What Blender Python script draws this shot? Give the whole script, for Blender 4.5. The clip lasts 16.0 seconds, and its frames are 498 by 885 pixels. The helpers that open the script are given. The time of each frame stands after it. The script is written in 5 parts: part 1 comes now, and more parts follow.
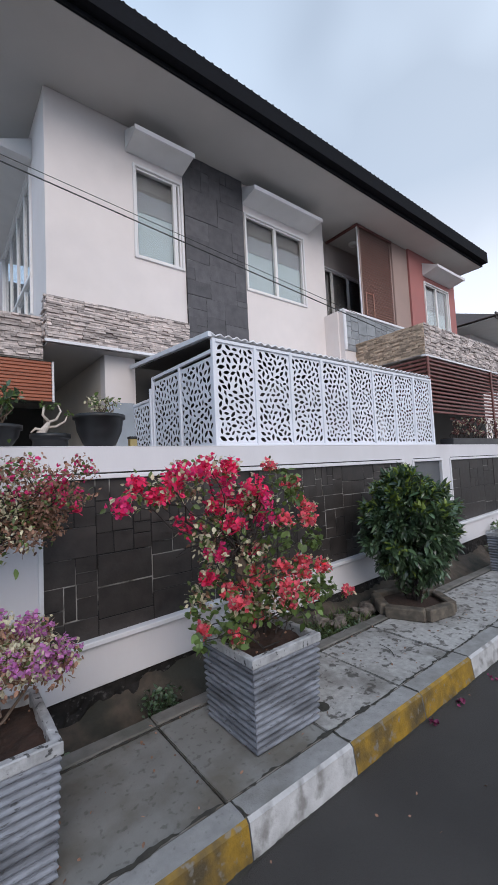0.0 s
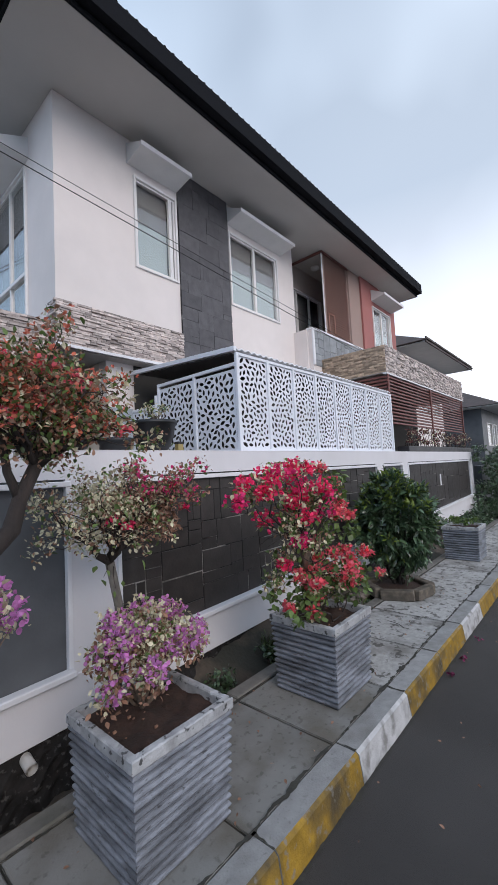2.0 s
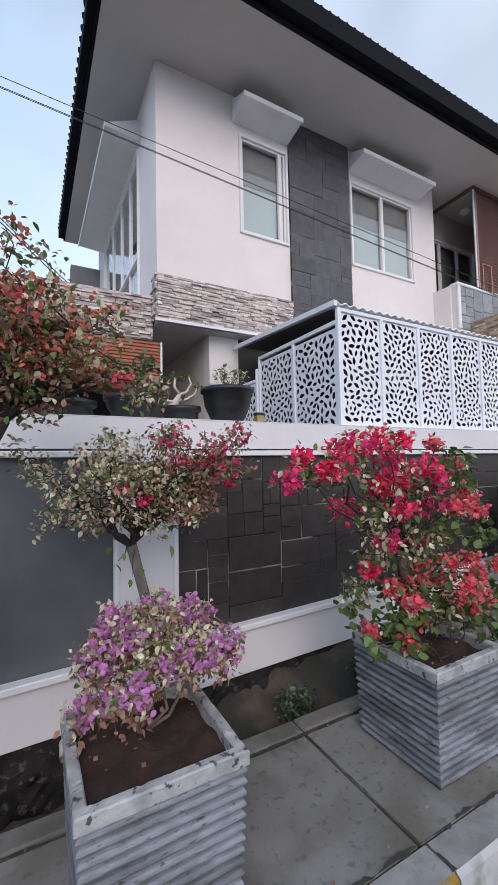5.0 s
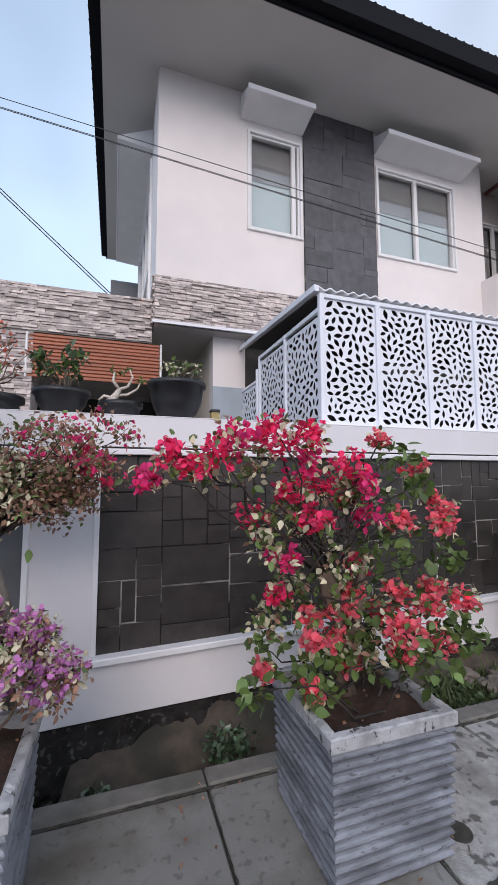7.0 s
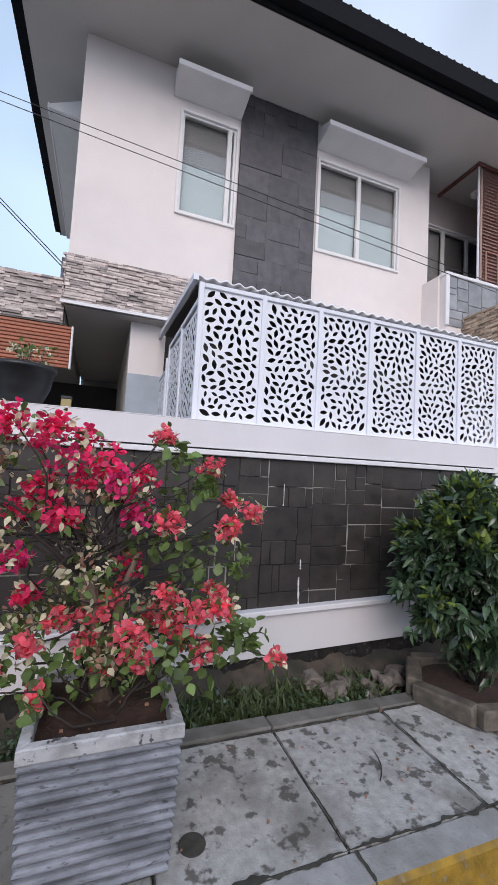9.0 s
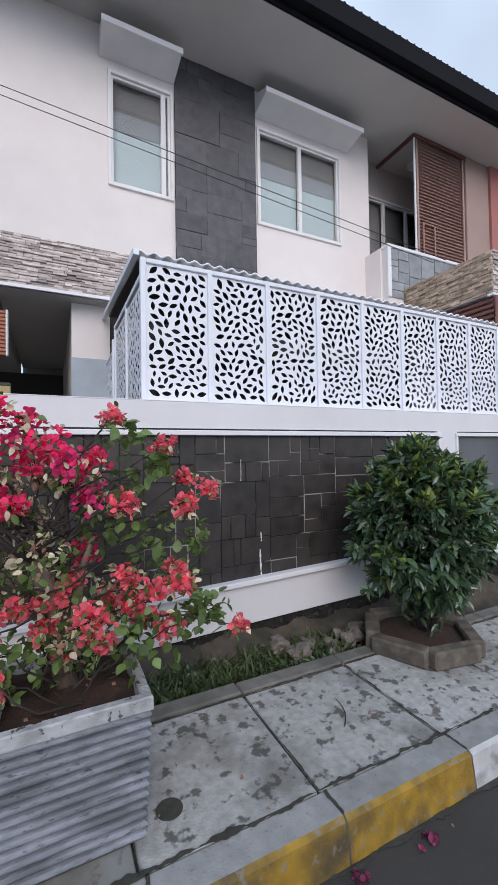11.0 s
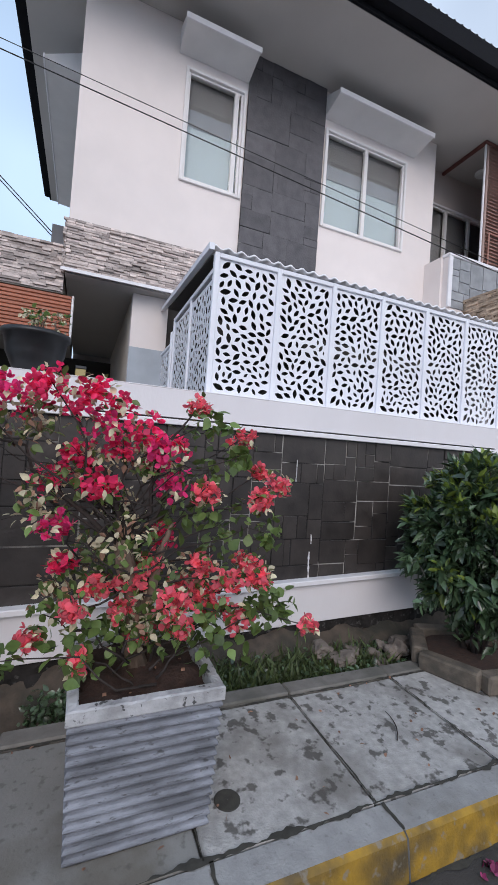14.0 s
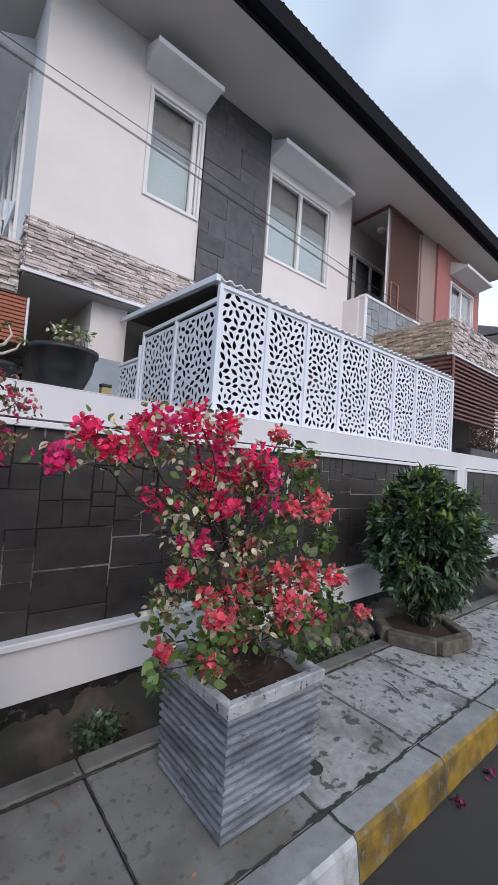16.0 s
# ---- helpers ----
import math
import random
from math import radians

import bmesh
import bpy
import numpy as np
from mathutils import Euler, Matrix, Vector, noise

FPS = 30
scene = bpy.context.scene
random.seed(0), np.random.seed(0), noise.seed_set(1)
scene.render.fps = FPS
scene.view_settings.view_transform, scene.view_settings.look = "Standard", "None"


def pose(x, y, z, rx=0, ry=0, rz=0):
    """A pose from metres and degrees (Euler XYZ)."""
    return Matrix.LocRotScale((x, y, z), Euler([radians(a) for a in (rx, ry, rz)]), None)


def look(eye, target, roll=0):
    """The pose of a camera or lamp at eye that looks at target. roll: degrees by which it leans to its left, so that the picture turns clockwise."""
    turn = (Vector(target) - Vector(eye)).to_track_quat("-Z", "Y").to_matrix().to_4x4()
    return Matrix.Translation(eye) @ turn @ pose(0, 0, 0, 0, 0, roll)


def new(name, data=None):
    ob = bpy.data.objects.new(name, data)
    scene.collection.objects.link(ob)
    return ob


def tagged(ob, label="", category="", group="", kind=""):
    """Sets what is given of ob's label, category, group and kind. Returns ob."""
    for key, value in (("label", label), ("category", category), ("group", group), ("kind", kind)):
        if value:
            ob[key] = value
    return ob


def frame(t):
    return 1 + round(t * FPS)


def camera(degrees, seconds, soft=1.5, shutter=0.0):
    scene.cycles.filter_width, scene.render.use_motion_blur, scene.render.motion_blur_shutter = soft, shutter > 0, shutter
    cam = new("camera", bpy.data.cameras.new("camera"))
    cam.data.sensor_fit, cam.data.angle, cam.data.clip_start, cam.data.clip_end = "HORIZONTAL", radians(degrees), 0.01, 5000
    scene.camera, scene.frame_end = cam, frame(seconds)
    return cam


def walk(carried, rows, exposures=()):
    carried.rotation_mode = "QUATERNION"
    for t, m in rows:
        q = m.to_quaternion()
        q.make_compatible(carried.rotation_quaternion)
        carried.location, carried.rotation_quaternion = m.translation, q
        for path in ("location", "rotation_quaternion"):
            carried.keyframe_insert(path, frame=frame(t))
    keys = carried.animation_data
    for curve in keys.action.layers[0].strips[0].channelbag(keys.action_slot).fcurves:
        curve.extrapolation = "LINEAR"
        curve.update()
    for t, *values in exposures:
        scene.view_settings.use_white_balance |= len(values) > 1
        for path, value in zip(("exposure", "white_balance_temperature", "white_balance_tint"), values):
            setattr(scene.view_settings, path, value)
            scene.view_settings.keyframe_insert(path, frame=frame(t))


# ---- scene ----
cam = camera(63.7, 16.0, soft=1.1)
PATH = [
    (0, (0.53, 0.378, 1.681), (1.761, 1.949, 1.808), -2.8),
    (0.5, (0.229, 0.376, 1.703), (1.518, 1.904, 1.768), -4.2),
    (1, (0.001, 0.468, 1.685), (1.355, 1.92, 1.923), -1.6),
    (1.5, (-0.184, 0.658, 1.683), (1.27, 2.01, 1.918), -0.1),
    (2, (-0.44, 0.764, 1.696), (1.063, 2.075, 1.837), -3.0),
    (2.5, (-0.548, 0.853, 1.68), (0.869, 2.232, 1.983), -2.1),
    (3, (-0.498, 0.861, 1.666), (1.002, 2.171, 1.855), -1.9),
    (3.5, (-0.374, 0.837, 1.671), (0.993, 2.276, 1.917), -0.7),
    (3.7, (-0.273, 0.847, 1.649), (1.015, 2.365, 1.843), -1.0),
    (5.8, (0.564, 0.939, 1.559), (1.419, 2.74, 1.714), 0.2),
    (6, (0.638, 0.938, 1.541), (1.471, 2.747, 1.725), 0.3),
    (6.5, (0.873, 0.938, 1.534), (1.647, 2.772, 1.721), 1.2),
    (7, (1.151, 0.888, 1.519), (1.786, 2.776, 1.696), -0.1),
    (7.5, (1.378, 0.812, 1.531), (1.974, 2.712, 1.715), 1.0),
    (8, (1.577, 0.777, 1.539), (2.244, 2.657, 1.683), 3.7),
    (8.5, (1.786, 0.742, 1.556), (2.418, 2.631, 1.734), 0.6),
    (9, (2.023, 0.671, 1.569), (2.713, 2.543, 1.704), 3.1),
    (9.2, (2.03, 0.678, 1.589), (2.838, 2.503, 1.723), 1.1),
    (11.3, (2.053, 0.651, 1.534), (2.955, 2.435, 1.531), -1.4),
    (11.5, (2.049, 0.651, 1.539), (2.958, 2.431, 1.458), -1.6),
    (12, (2.05, 0.661, 1.538), (2.911, 2.466, 1.486), -1.6),
    (12.5, (2.042, 0.669, 1.538), (2.877, 2.486, 1.501), -1.3),
    (13, (2.012, 0.671, 1.546), (2.687, 2.553, 1.6), -0.1),
    (13.5, (1.981, 0.7, 1.52), (2.45, 2.644, 1.498), 1.9),
    (14, (1.83, 0.755, 1.519), (2.598, 2.601, 1.562), 4.0),
    (14.5, (1.603, 0.806, 1.518), (2.781, 2.406, 1.745), 2.4),
    (15, (1.395, 0.881, 1.528), (2.518, 2.521, 1.758), 2.3),
    (15.5, (1.154, 0.933, 1.532), (2.346, 2.508, 1.848), 4.7),
    (16, (0.909, 0.969, 1.535), (2.175, 2.513, 1.647), 4.0),
]
walk(cam, [(t, look(eye, target, roll)) for t, eye, target, roll in PATH], [(0, -0.02, 6900, 14), (3.5, 0.0, 6900, 14), (6, 0.18, 7000, 17), (9, 0.18, 7000, 17), (11.5, 0.14, 6800, 13), (12.5, 0.14, 6800, 13), (14, 0.13, 6850, 15), (16, 0.08, 6850, 14)])

# ---- light ----
world = bpy.data.worlds.new("sky")
scene.world = world
world.use_nodes = True
wn, wl = world.node_tree.nodes, world.node_tree.links
wn.clear()
sky = wn.new("ShaderNodeTexSky")
sky.sky_type, sky.sun_disc = "NISHITA", False
sky.sun_elevation, sky.sun_rotation = radians(30), radians(198)
sky.air_density, sky.dust_density = 1.0, 1.2
haze = wn.new("ShaderNodeTexNoise")
haze.inputs["Scale"].default_value, haze.inputs["Detail"].default_value = 1.6, 3.0
ramp = wn.new("ShaderNodeValToRGB")
ramp.color_ramp.elements[0].position, ramp.color_ramp.elements[1].position = 0.35, 0.70
ramp.color_ramp.elements[0].color, ramp.color_ramp.elements[1].color = (0.45, 0.45, 0.45, 1), (0.85, 0.85, 0.85, 1)
cloud = wn.new("ShaderNodeMixRGB")
cloud.inputs[2].default_value = (9.9, 12.1, 14.6, 1)
bg = wn.new("ShaderNodeBackground")
bg.inputs["Strength"].default_value = 0.11
out = wn.new("ShaderNodeOutputWorld")
wl.new(haze.outputs["Fac"], ramp.inputs["Fac"])
wl.new(ramp.outputs["Color"], cloud.inputs[0])
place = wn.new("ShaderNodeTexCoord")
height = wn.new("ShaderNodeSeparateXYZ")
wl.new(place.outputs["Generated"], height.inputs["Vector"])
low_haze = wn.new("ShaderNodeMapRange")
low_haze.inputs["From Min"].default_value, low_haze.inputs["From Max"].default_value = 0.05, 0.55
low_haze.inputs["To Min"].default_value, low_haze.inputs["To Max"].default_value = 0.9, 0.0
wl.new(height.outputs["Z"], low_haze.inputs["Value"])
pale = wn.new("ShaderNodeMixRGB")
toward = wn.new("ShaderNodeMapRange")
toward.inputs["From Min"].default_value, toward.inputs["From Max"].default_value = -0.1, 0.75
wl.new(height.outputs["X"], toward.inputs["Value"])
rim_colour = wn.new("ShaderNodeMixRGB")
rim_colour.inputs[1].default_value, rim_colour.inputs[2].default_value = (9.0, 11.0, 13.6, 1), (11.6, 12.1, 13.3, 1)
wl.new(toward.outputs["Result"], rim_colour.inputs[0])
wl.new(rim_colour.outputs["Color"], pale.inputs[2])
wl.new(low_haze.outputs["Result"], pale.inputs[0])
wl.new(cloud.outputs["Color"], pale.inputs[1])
wl.new(sky.outputs["Color"], cloud.inputs[1])
side_veil = wn.new("ShaderNodeMixRGB")
side_veil.inputs[1].default_value, side_veil.inputs[2].default_value = (0.60, 0.70, 0.80, 1), (1, 1, 1, 1)
wl.new(toward.outputs["Result"], side_veil.inputs[0])
dim = wn.new("ShaderNodeMixRGB")
dim.blend_type = "MULTIPLY"
dim.inputs[0].default_value = 1.0
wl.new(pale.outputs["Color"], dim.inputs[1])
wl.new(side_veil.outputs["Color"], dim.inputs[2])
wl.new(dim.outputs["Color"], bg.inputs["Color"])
wl.new(bg.outputs["Background"], out.inputs["Surface"])
sun = new("sun", bpy.data.lights.new("sun", "SUN"))
sun.data.energy, sun.data.angle, sun.data.color = 1.45, radians(40), (1.0, 0.94, 0.91)
sun.matrix_world = look((-5, -15, 9.0), (0, 0, 0))

# ---- materials ----


def mat(name, col, rough=0.6, var=0.12, scale=6.0, bump=0.1, bscale=60.0, metal=0.0, stain=None, amount=0.0,
        sscale=1.5, rand=0.0, island=0.0, stretch=(1, 1, 1), edge=(0.5, 0.62), subsurface=0.0, second=None, sheen=0.5):
    """A surface with grain, relief, stains with a shape of their own, and a lightness that differs from piece to piece."""
    m = bpy.data.materials.new(name)
    m.use_nodes = True
    n, l = m.node_tree.nodes, m.node_tree.links
    b = n["Principled BSDF"]
    b.inputs["Metallic"].default_value = metal
    b.inputs["Specular IOR Level"].default_value = sheen
    geo = n.new("ShaderNodeNewGeometry")
    mp = n.new("ShaderNodeMapping")
    mp.inputs["Scale"].default_value = stretch
    l.new(geo.outputs["Position"], mp.inputs["Vector"])

    def noise_at(s, detail=4.0):
        t = n.new("ShaderNodeTexNoise")
        t.inputs["Scale"].default_value, t.inputs["Detail"].default_value = s, detail
        l.new(mp.outputs["Vector"], t.inputs["Vector"])
        return t.outputs["Fac"]

    def mix(kind, fac, a, c):
        x = n.new("ShaderNodeMixRGB")
        x.blend_type = kind
        for k, v in ((0, fac), (1, a), (2, c)):
            if hasattr(v, "is_linked"):
                l.new(v, x.inputs[k])
            else:
                x.inputs[k].default_value = v if k == 0 else (*v, 1)
        return x.outputs["Color"]

    def ramped(v, a, c, lo, hi):
        r = n.new("ShaderNodeMapRange")
        r.inputs["From Min"].default_value, r.inputs["From Max"].default_value = a, c
        r.inputs["To Min"].default_value, r.inputs["To Max"].default_value = lo, hi
        l.new(v, r.inputs["Value"])
        return r.outputs["Result"]

    dark = tuple(c * (1 - var) for c in col)
    light = tuple(min(1, c * (1 + var)) for c in col)
    fine = noise_at(scale)
    c = mix("MIX", ramped(fine, 0.3, 0.7, 0, 1), dark, light)
    if stain:
        c = mix("MIX", ramped(noise_at(sscale, 8.0), edge[0], edge[1], 0, amount), c, stain)
    if second:
        colour2, amount2, scale2, lo2, hi2 = second
        c = mix("MIX", ramped(noise_at(scale2, 6.0), lo2, hi2, 0, amount2), c, colour2)
    for amt, o in ((rand, "object"), (island, "island")):
        if amt:
            s = n.new("ShaderNodeObjectInfo").outputs["Random"] if o == "object" else geo.outputs["Random Per Island"]
            hs = n.new("ShaderNodeHueSaturation")
            l.new(ramped(s, 0, 1, 1 - amt, 1 + amt), hs.inputs["Value"])
            l.new(c, hs.inputs["Color"])
            c = hs.outputs["Color"]
    l.new(c, b.inputs["Base Color"])
    l.new(ramped(fine, 0.3, 0.7, max(0.02, rough - 0.08), min(1, rough + 0.08)), b.inputs["Roughness"])
    if bump:
        bp = n.new("ShaderNodeBump")
        bp.inputs["Strength"].default_value, bp.inputs["Distance"].default_value = bump, 0.01
        l.new(noise_at(bscale, 6.0), bp.inputs["Height"])
        l.new(bp.outputs["Normal"], b.inputs["Normal"])
    if subsurface:
        tr = n.new("ShaderNodeBsdfTranslucent")
        l.new(c, tr.inputs["Color"])
        ms = n.new("ShaderNodeMixShader")
        ms.inputs[0].default_value = subsurface
        l.new(b.outputs[0], ms.inputs[1])
        l.new(tr.outputs[0], ms.inputs[2])
        l.new(ms.outputs[0], n["Material Output"].inputs["Surface"])
    return m


def glass(name, tint):
    m = bpy.data.materials.new(name)
    m.use_nodes = True
    b = m.node_tree.nodes["Principled BSDF"]
    b.inputs["Base Color"].default_value = (*tint, 1)
    b.inputs["Roughness"].default_value = 0.02
    b.inputs["Transmission Weight"].default_value = 1.0
    b.inputs["IOR"].default_value = 1.5
    return m


facade_paint = mat("facade_paint", (0.77, 0.70, 0.67), 0.75, 0.03, 3, 0.05, 90, stain=(0.55, 0.5, 0.47), amount=0.25, sscale=0.8, edge=(0.5, 0.75))
wall_paint = mat("wall_paint", (0.69, 0.67, 0.685), 0.7, 0.03, 4, 0.08, 70, stain=(0.5, 0.47, 0.46), amount=0.3, sscale=2.0, edge=(0.55, 0.75), stretch=(1, 1, 0.4))
trim_paint = mat("trim_paint", (0.73, 0.72, 0.735), 0.5, 0.03, 6, 0.03, 80)
canopy_paint = mat("canopy_paint", (0.70, 0.69, 0.68), 0.75, 0.05, 4, 0.04, 60)
# Even grey, darker than the facade, for eaves, slabs and porch ceilings.
soffit_grey = mat("soffit_grey", (0.49, 0.465, 0.44), 0.8, 0.04, 2, 0.03, 60)
cream_paint = mat("cream_paint", (0.68, 0.60, 0.52), 0.75, 0.04, 3, 0.05, 80)
terracotta_paint = mat("terracotta_paint", (0.40, 0.15, 0.135), 0.75, 0.06, 3, 0.05, 80)
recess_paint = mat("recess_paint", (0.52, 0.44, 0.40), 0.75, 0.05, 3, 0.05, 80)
parapet_stone = mat("parapet_stone", (0.24, 0.25, 0.26), 0.6, 0.2, 8, 0.2, 40, rand=0.2)
dado_tile = mat("dado_tile", (0.36, 0.40, 0.44), 0.4, 0.08, 5, 0.05, 60)
tan_paint = mat("tan_paint", (0.36, 0.25, 0.215), 0.75, 0.05, 3, 0.05, 80)
metal_white = mat("metal_white", (0.74, 0.755, 0.80), 0.4, 0.02, 10, 0.02, 100)
frame_white = mat("frame_white", (0.76, 0.735, 0.725), 0.35, 0.02, 10, 0.0)
roof_tile = mat("roof_tile", (0.009, 0.0095, 0.012), 0.85, 0.3, 12, 0.3, 60, sheen=0.12)
roof_sheet = mat("roof_sheet", (0.82, 0.82, 0.84), 0.5, 0.1, 6, 0.05, 50, subsurface=0.12)
slate_seam = mat("slate_seam", (0.03, 0.029, 0.029), 0.9, 0.3, 30, 0.3, 80, stain=(0.30, 0.29, 0.28), amount=0.8, sscale=3.5, edge=(0.56, 0.64))
slate = mat("slate", (0.034, 0.028, 0.0255), 0.5, 0.35, 9, 0.2, 45, rand=0.22, stain=(0.06, 0.055, 0.05), amount=0.5, sscale=2.2, edge=(0.55, 0.8))
slate_grey = mat("slate_grey", (0.082, 0.077, 0.083), 0.55, 0.25, 9, 0.3, 45, rand=0.15)
grout = mat("grout", (0.015, 0.014, 0.014), 0.9, 0.3, 30, 0.3, 80, stain=(0.34, 0.325, 0.30), amount=0.95, sscale=2.2, edge=(0.50, 0.58))
smooth_grey = mat("smooth_grey", (0.085, 0.09, 0.098), 0.5, 0.15, 5, 0.15, 40, stain=(0.14, 0.146, 0.153), amount=0.6, sscale=1.6, edge=(0.4, 0.7))
ledgestone = mat("ledgestone", (0.49, 0.42, 0.39), 0.8, 0.25, 14, 0.4, 60, island=0.45)
ledgestone_piece = mat("ledgestone_piece", (0.49, 0.42, 0.39), 0.8, 0.25, 14, 0.4, 60, rand=0.45)
# Shaded copy of ledgestone: darker and browner, for the face turned from the sky.
ledgestone_shaded = mat("ledgestone_shaded", (0.40, 0.30, 0.22), 0.8, 0.25, 14, 0.4, 60, island=0.42)
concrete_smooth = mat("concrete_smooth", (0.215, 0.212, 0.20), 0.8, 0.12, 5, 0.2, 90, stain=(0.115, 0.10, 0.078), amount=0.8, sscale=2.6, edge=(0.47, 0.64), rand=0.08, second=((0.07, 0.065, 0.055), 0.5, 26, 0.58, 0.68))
concrete = mat("concrete", (0.41, 0.402, 0.388), 0.85, 0.2, 26, 0.5, 110, stain=(0.16, 0.15, 0.135), amount=0.75, sscale=3.2, edge=(0.46, 0.66), second=((0.06, 0.054, 0.046), 0.8, 17, 0.555, 0.63), rand=0.10)
concrete_dark = mat("concrete_dark", (0.17, 0.16, 0.145), 0.9, 0.2, 12, 0.35, 90, stain=(0.09, 0.09, 0.075), amount=0.75, sscale=4, edge=(0.48, 0.66))
bed_stone = mat("bed_stone", (0.135, 0.112, 0.088), 0.9, 0.3, 14, 0.5, 60, stain=(0.06, 0.055, 0.045), amount=0.8, sscale=8, edge=(0.46, 0.62))
joint_dirt = mat("joint_dirt", (0.045, 0.043, 0.036), 0.95, 0.3, 30, 0.3, 80)
kerb_white = mat("kerb_white", (0.48, 0.475, 0.475), 0.75, 0.15, 12, 0.3, 80, stain=(0.17, 0.162, 0.15), amount=0.8, sscale=9, edge=(0.50, 0.66))
kerb_yellow = mat("kerb_yellow", (0.30, 0.175, 0.018), 0.7, 0.3, 14, 0.4, 80, stain=(0.05, 0.042, 0.028), amount=0.9, sscale=5, edge=(0.44, 0.66), second=((0.20, 0.19, 0.17), 0.7, 24, 0.58, 0.66))
asphalt = mat("asphalt", (0.036, 0.033, 0.031), 0.8, 0.25, 60, 0.4, 180, stain=(0.056, 0.052, 0.049), amount=0.7, sscale=1.1, edge=(0.42, 0.66), second=((0.075, 0.07, 0.066), 0.5, 130, 0.60, 0.68))
soil = mat("soil", (0.048, 0.026, 0.019), 0.95, 0.35, 25, 0.7, 60, stain=(0.03, 0.02, 0.015), amount=0.6, sscale=9)
mud = mat("mud", (0.075, 0.058, 0.044), 0.9, 0.35, 14, 0.7, 40, stain=(0.03, 0.03, 0.022), amount=0.9, sscale=3.0, edge=(0.46, 0.60))
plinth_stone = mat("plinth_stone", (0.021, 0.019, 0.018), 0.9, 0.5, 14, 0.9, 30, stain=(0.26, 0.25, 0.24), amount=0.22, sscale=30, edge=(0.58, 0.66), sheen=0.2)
rubble = mat("rubble", (0.12, 0.10, 0.085), 0.85, 0.3, 15, 0.5, 40, island=0.3, rand=0.3)
planter_paint = mat("planter_paint", (0.235, 0.251, 0.287), 0.6, 0.22, 18, 0.4, 70, stain=(0.085, 0.09, 0.102), amount=0.85, sscale=3.4, edge=(0.44, 0.64), stretch=(1, 1, 4.0), second=((0.05, 0.05, 0.052), 0.8, 26, 0.62, 0.69))
planter_rim = mat("planter_rim", (0.42, 0.425, 0.435), 0.65, 0.2, 16, 0.4, 70, stain=(0.15, 0.15, 0.15), amount=0.6, sscale=12, edge=(0.45, 0.7), second=((0.04, 0.04, 0.04), 0.9, 34, 0.60, 0.64))
kerb_top = mat("kerb_top", (0.30, 0.30, 0.297), 0.85, 0.14, 18, 0.35, 110, stain=(0.15, 0.14, 0.12), amount=0.7, sscale=3.2, edge=(0.48, 0.74), second=((0.08, 0.075, 0.065), 0.35, 45, 0.60, 0.72), rand=0.08)
wood = mat("wood", (0.36, 0.105, 0.052), 0.5, 0.2, 6, 0.1, 40, rand=0.15, stretch=(0.3, 0.3, 6))
wood_rose = mat("wood_rose", (0.34, 0.155, 0.115), 0.55, 0.15, 6, 0.1, 40, rand=0.1, stretch=(0.3, 0.3, 6))
wood_red = mat("wood_red", (0.15, 0.05, 0.042), 0.55, 0.2, 6, 0.1, 40, rand=0.15, stretch=(0.3, 0.3, 6))
black_plastic = mat("black_plastic", (0.016, 0.017, 0.019), 0.45, 0.2, 8, 0.05, 60)
cable_black = mat("cable_black", (0.02, 0.02, 0.02), 0.6, 0.1, 8, 0.0)
bark = mat("bark", (0.16, 0.115, 0.085), 0.9, 0.4, 30, 0.8, 60, stretch=(1, 1, 0.35))
bark_dark = mat("bark_dark", (0.034, 0.026, 0.023), 0.9, 0.4, 30, 0.8, 60, stretch=(1, 1, 0.35))
bark_grey = mat("bark_grey", (0.15, 0.135, 0.12), 0.9, 0.4, 30, 0.8, 60, stretch=(1, 1, 0.35))
bark_pale = mat("bark_pale", (0.55, 0.48, 0.42), 0.8, 0.2, 30, 0.4, 60)
leaf_green = mat("leaf_green", (0.115, 0.18, 0.05), 0.45, 0.2, 30, 0.0, island=0.5, subsurface=0.25)
leaf_dark = mat("leaf_dark", (0.066, 0.115, 0.056), 0.32, 0.2, 30, 0.0, island=0.55, subsurface=0.12, sheen=0.9)
leaf_new = mat("leaf_new", (0.20, 0.27, 0.05), 0.45, 0.2, 30, 0.0, island=0.3, subsurface=0.3)
leaf_cream = mat("leaf_cream", (0.60, 0.55, 0.38), 0.5, 0.25, 40, 0.0, island=0.35, subsurface=0.25)
leaf_dry = mat("leaf_dry", (0.30, 0.165, 0.11), 0.7, 0.3, 40, 0.0, island=0.45, subsurface=0.2)
bract_red = mat("bract_red", (0.90, 0.050, 0.175), 0.6, 0.12, 30, 0.0, island=0.42, subsurface=0.42)
bract_coral = mat("bract_coral", (0.90, 0.16, 0.215), 0.6, 0.12, 30, 0.0, island=0.42, subsurface=0.42)
bract_pink = mat("bract_pink", (0.84, 0.05, 0.23), 0.6, 0.15, 30, 0.0, island=0.3, subsurface=0.42)
petal_old = mat("petal_old", (0.20, 0.024, 0.085), 0.7, 0.2, 30, 0.0, island=0.3)
bract_purple = mat("bract_purple", (0.68, 0.27, 0.60), 0.6, 0.15, 30, 0.0, island=0.3, subsurface=0.42)
bract_orange = mat("bract_orange", (0.72, 0.20, 0.13), 0.6, 0.2, 30, 0.0, island=0.35, subsurface=0.42)
grass_green = mat("grass_green", (0.07, 0.10, 0.035), 0.6, 0.3, 20, 0.0, island=0.5, subsurface=0.2)
window_glass = glass("window_glass", (0.92, 0.95, 0.95))
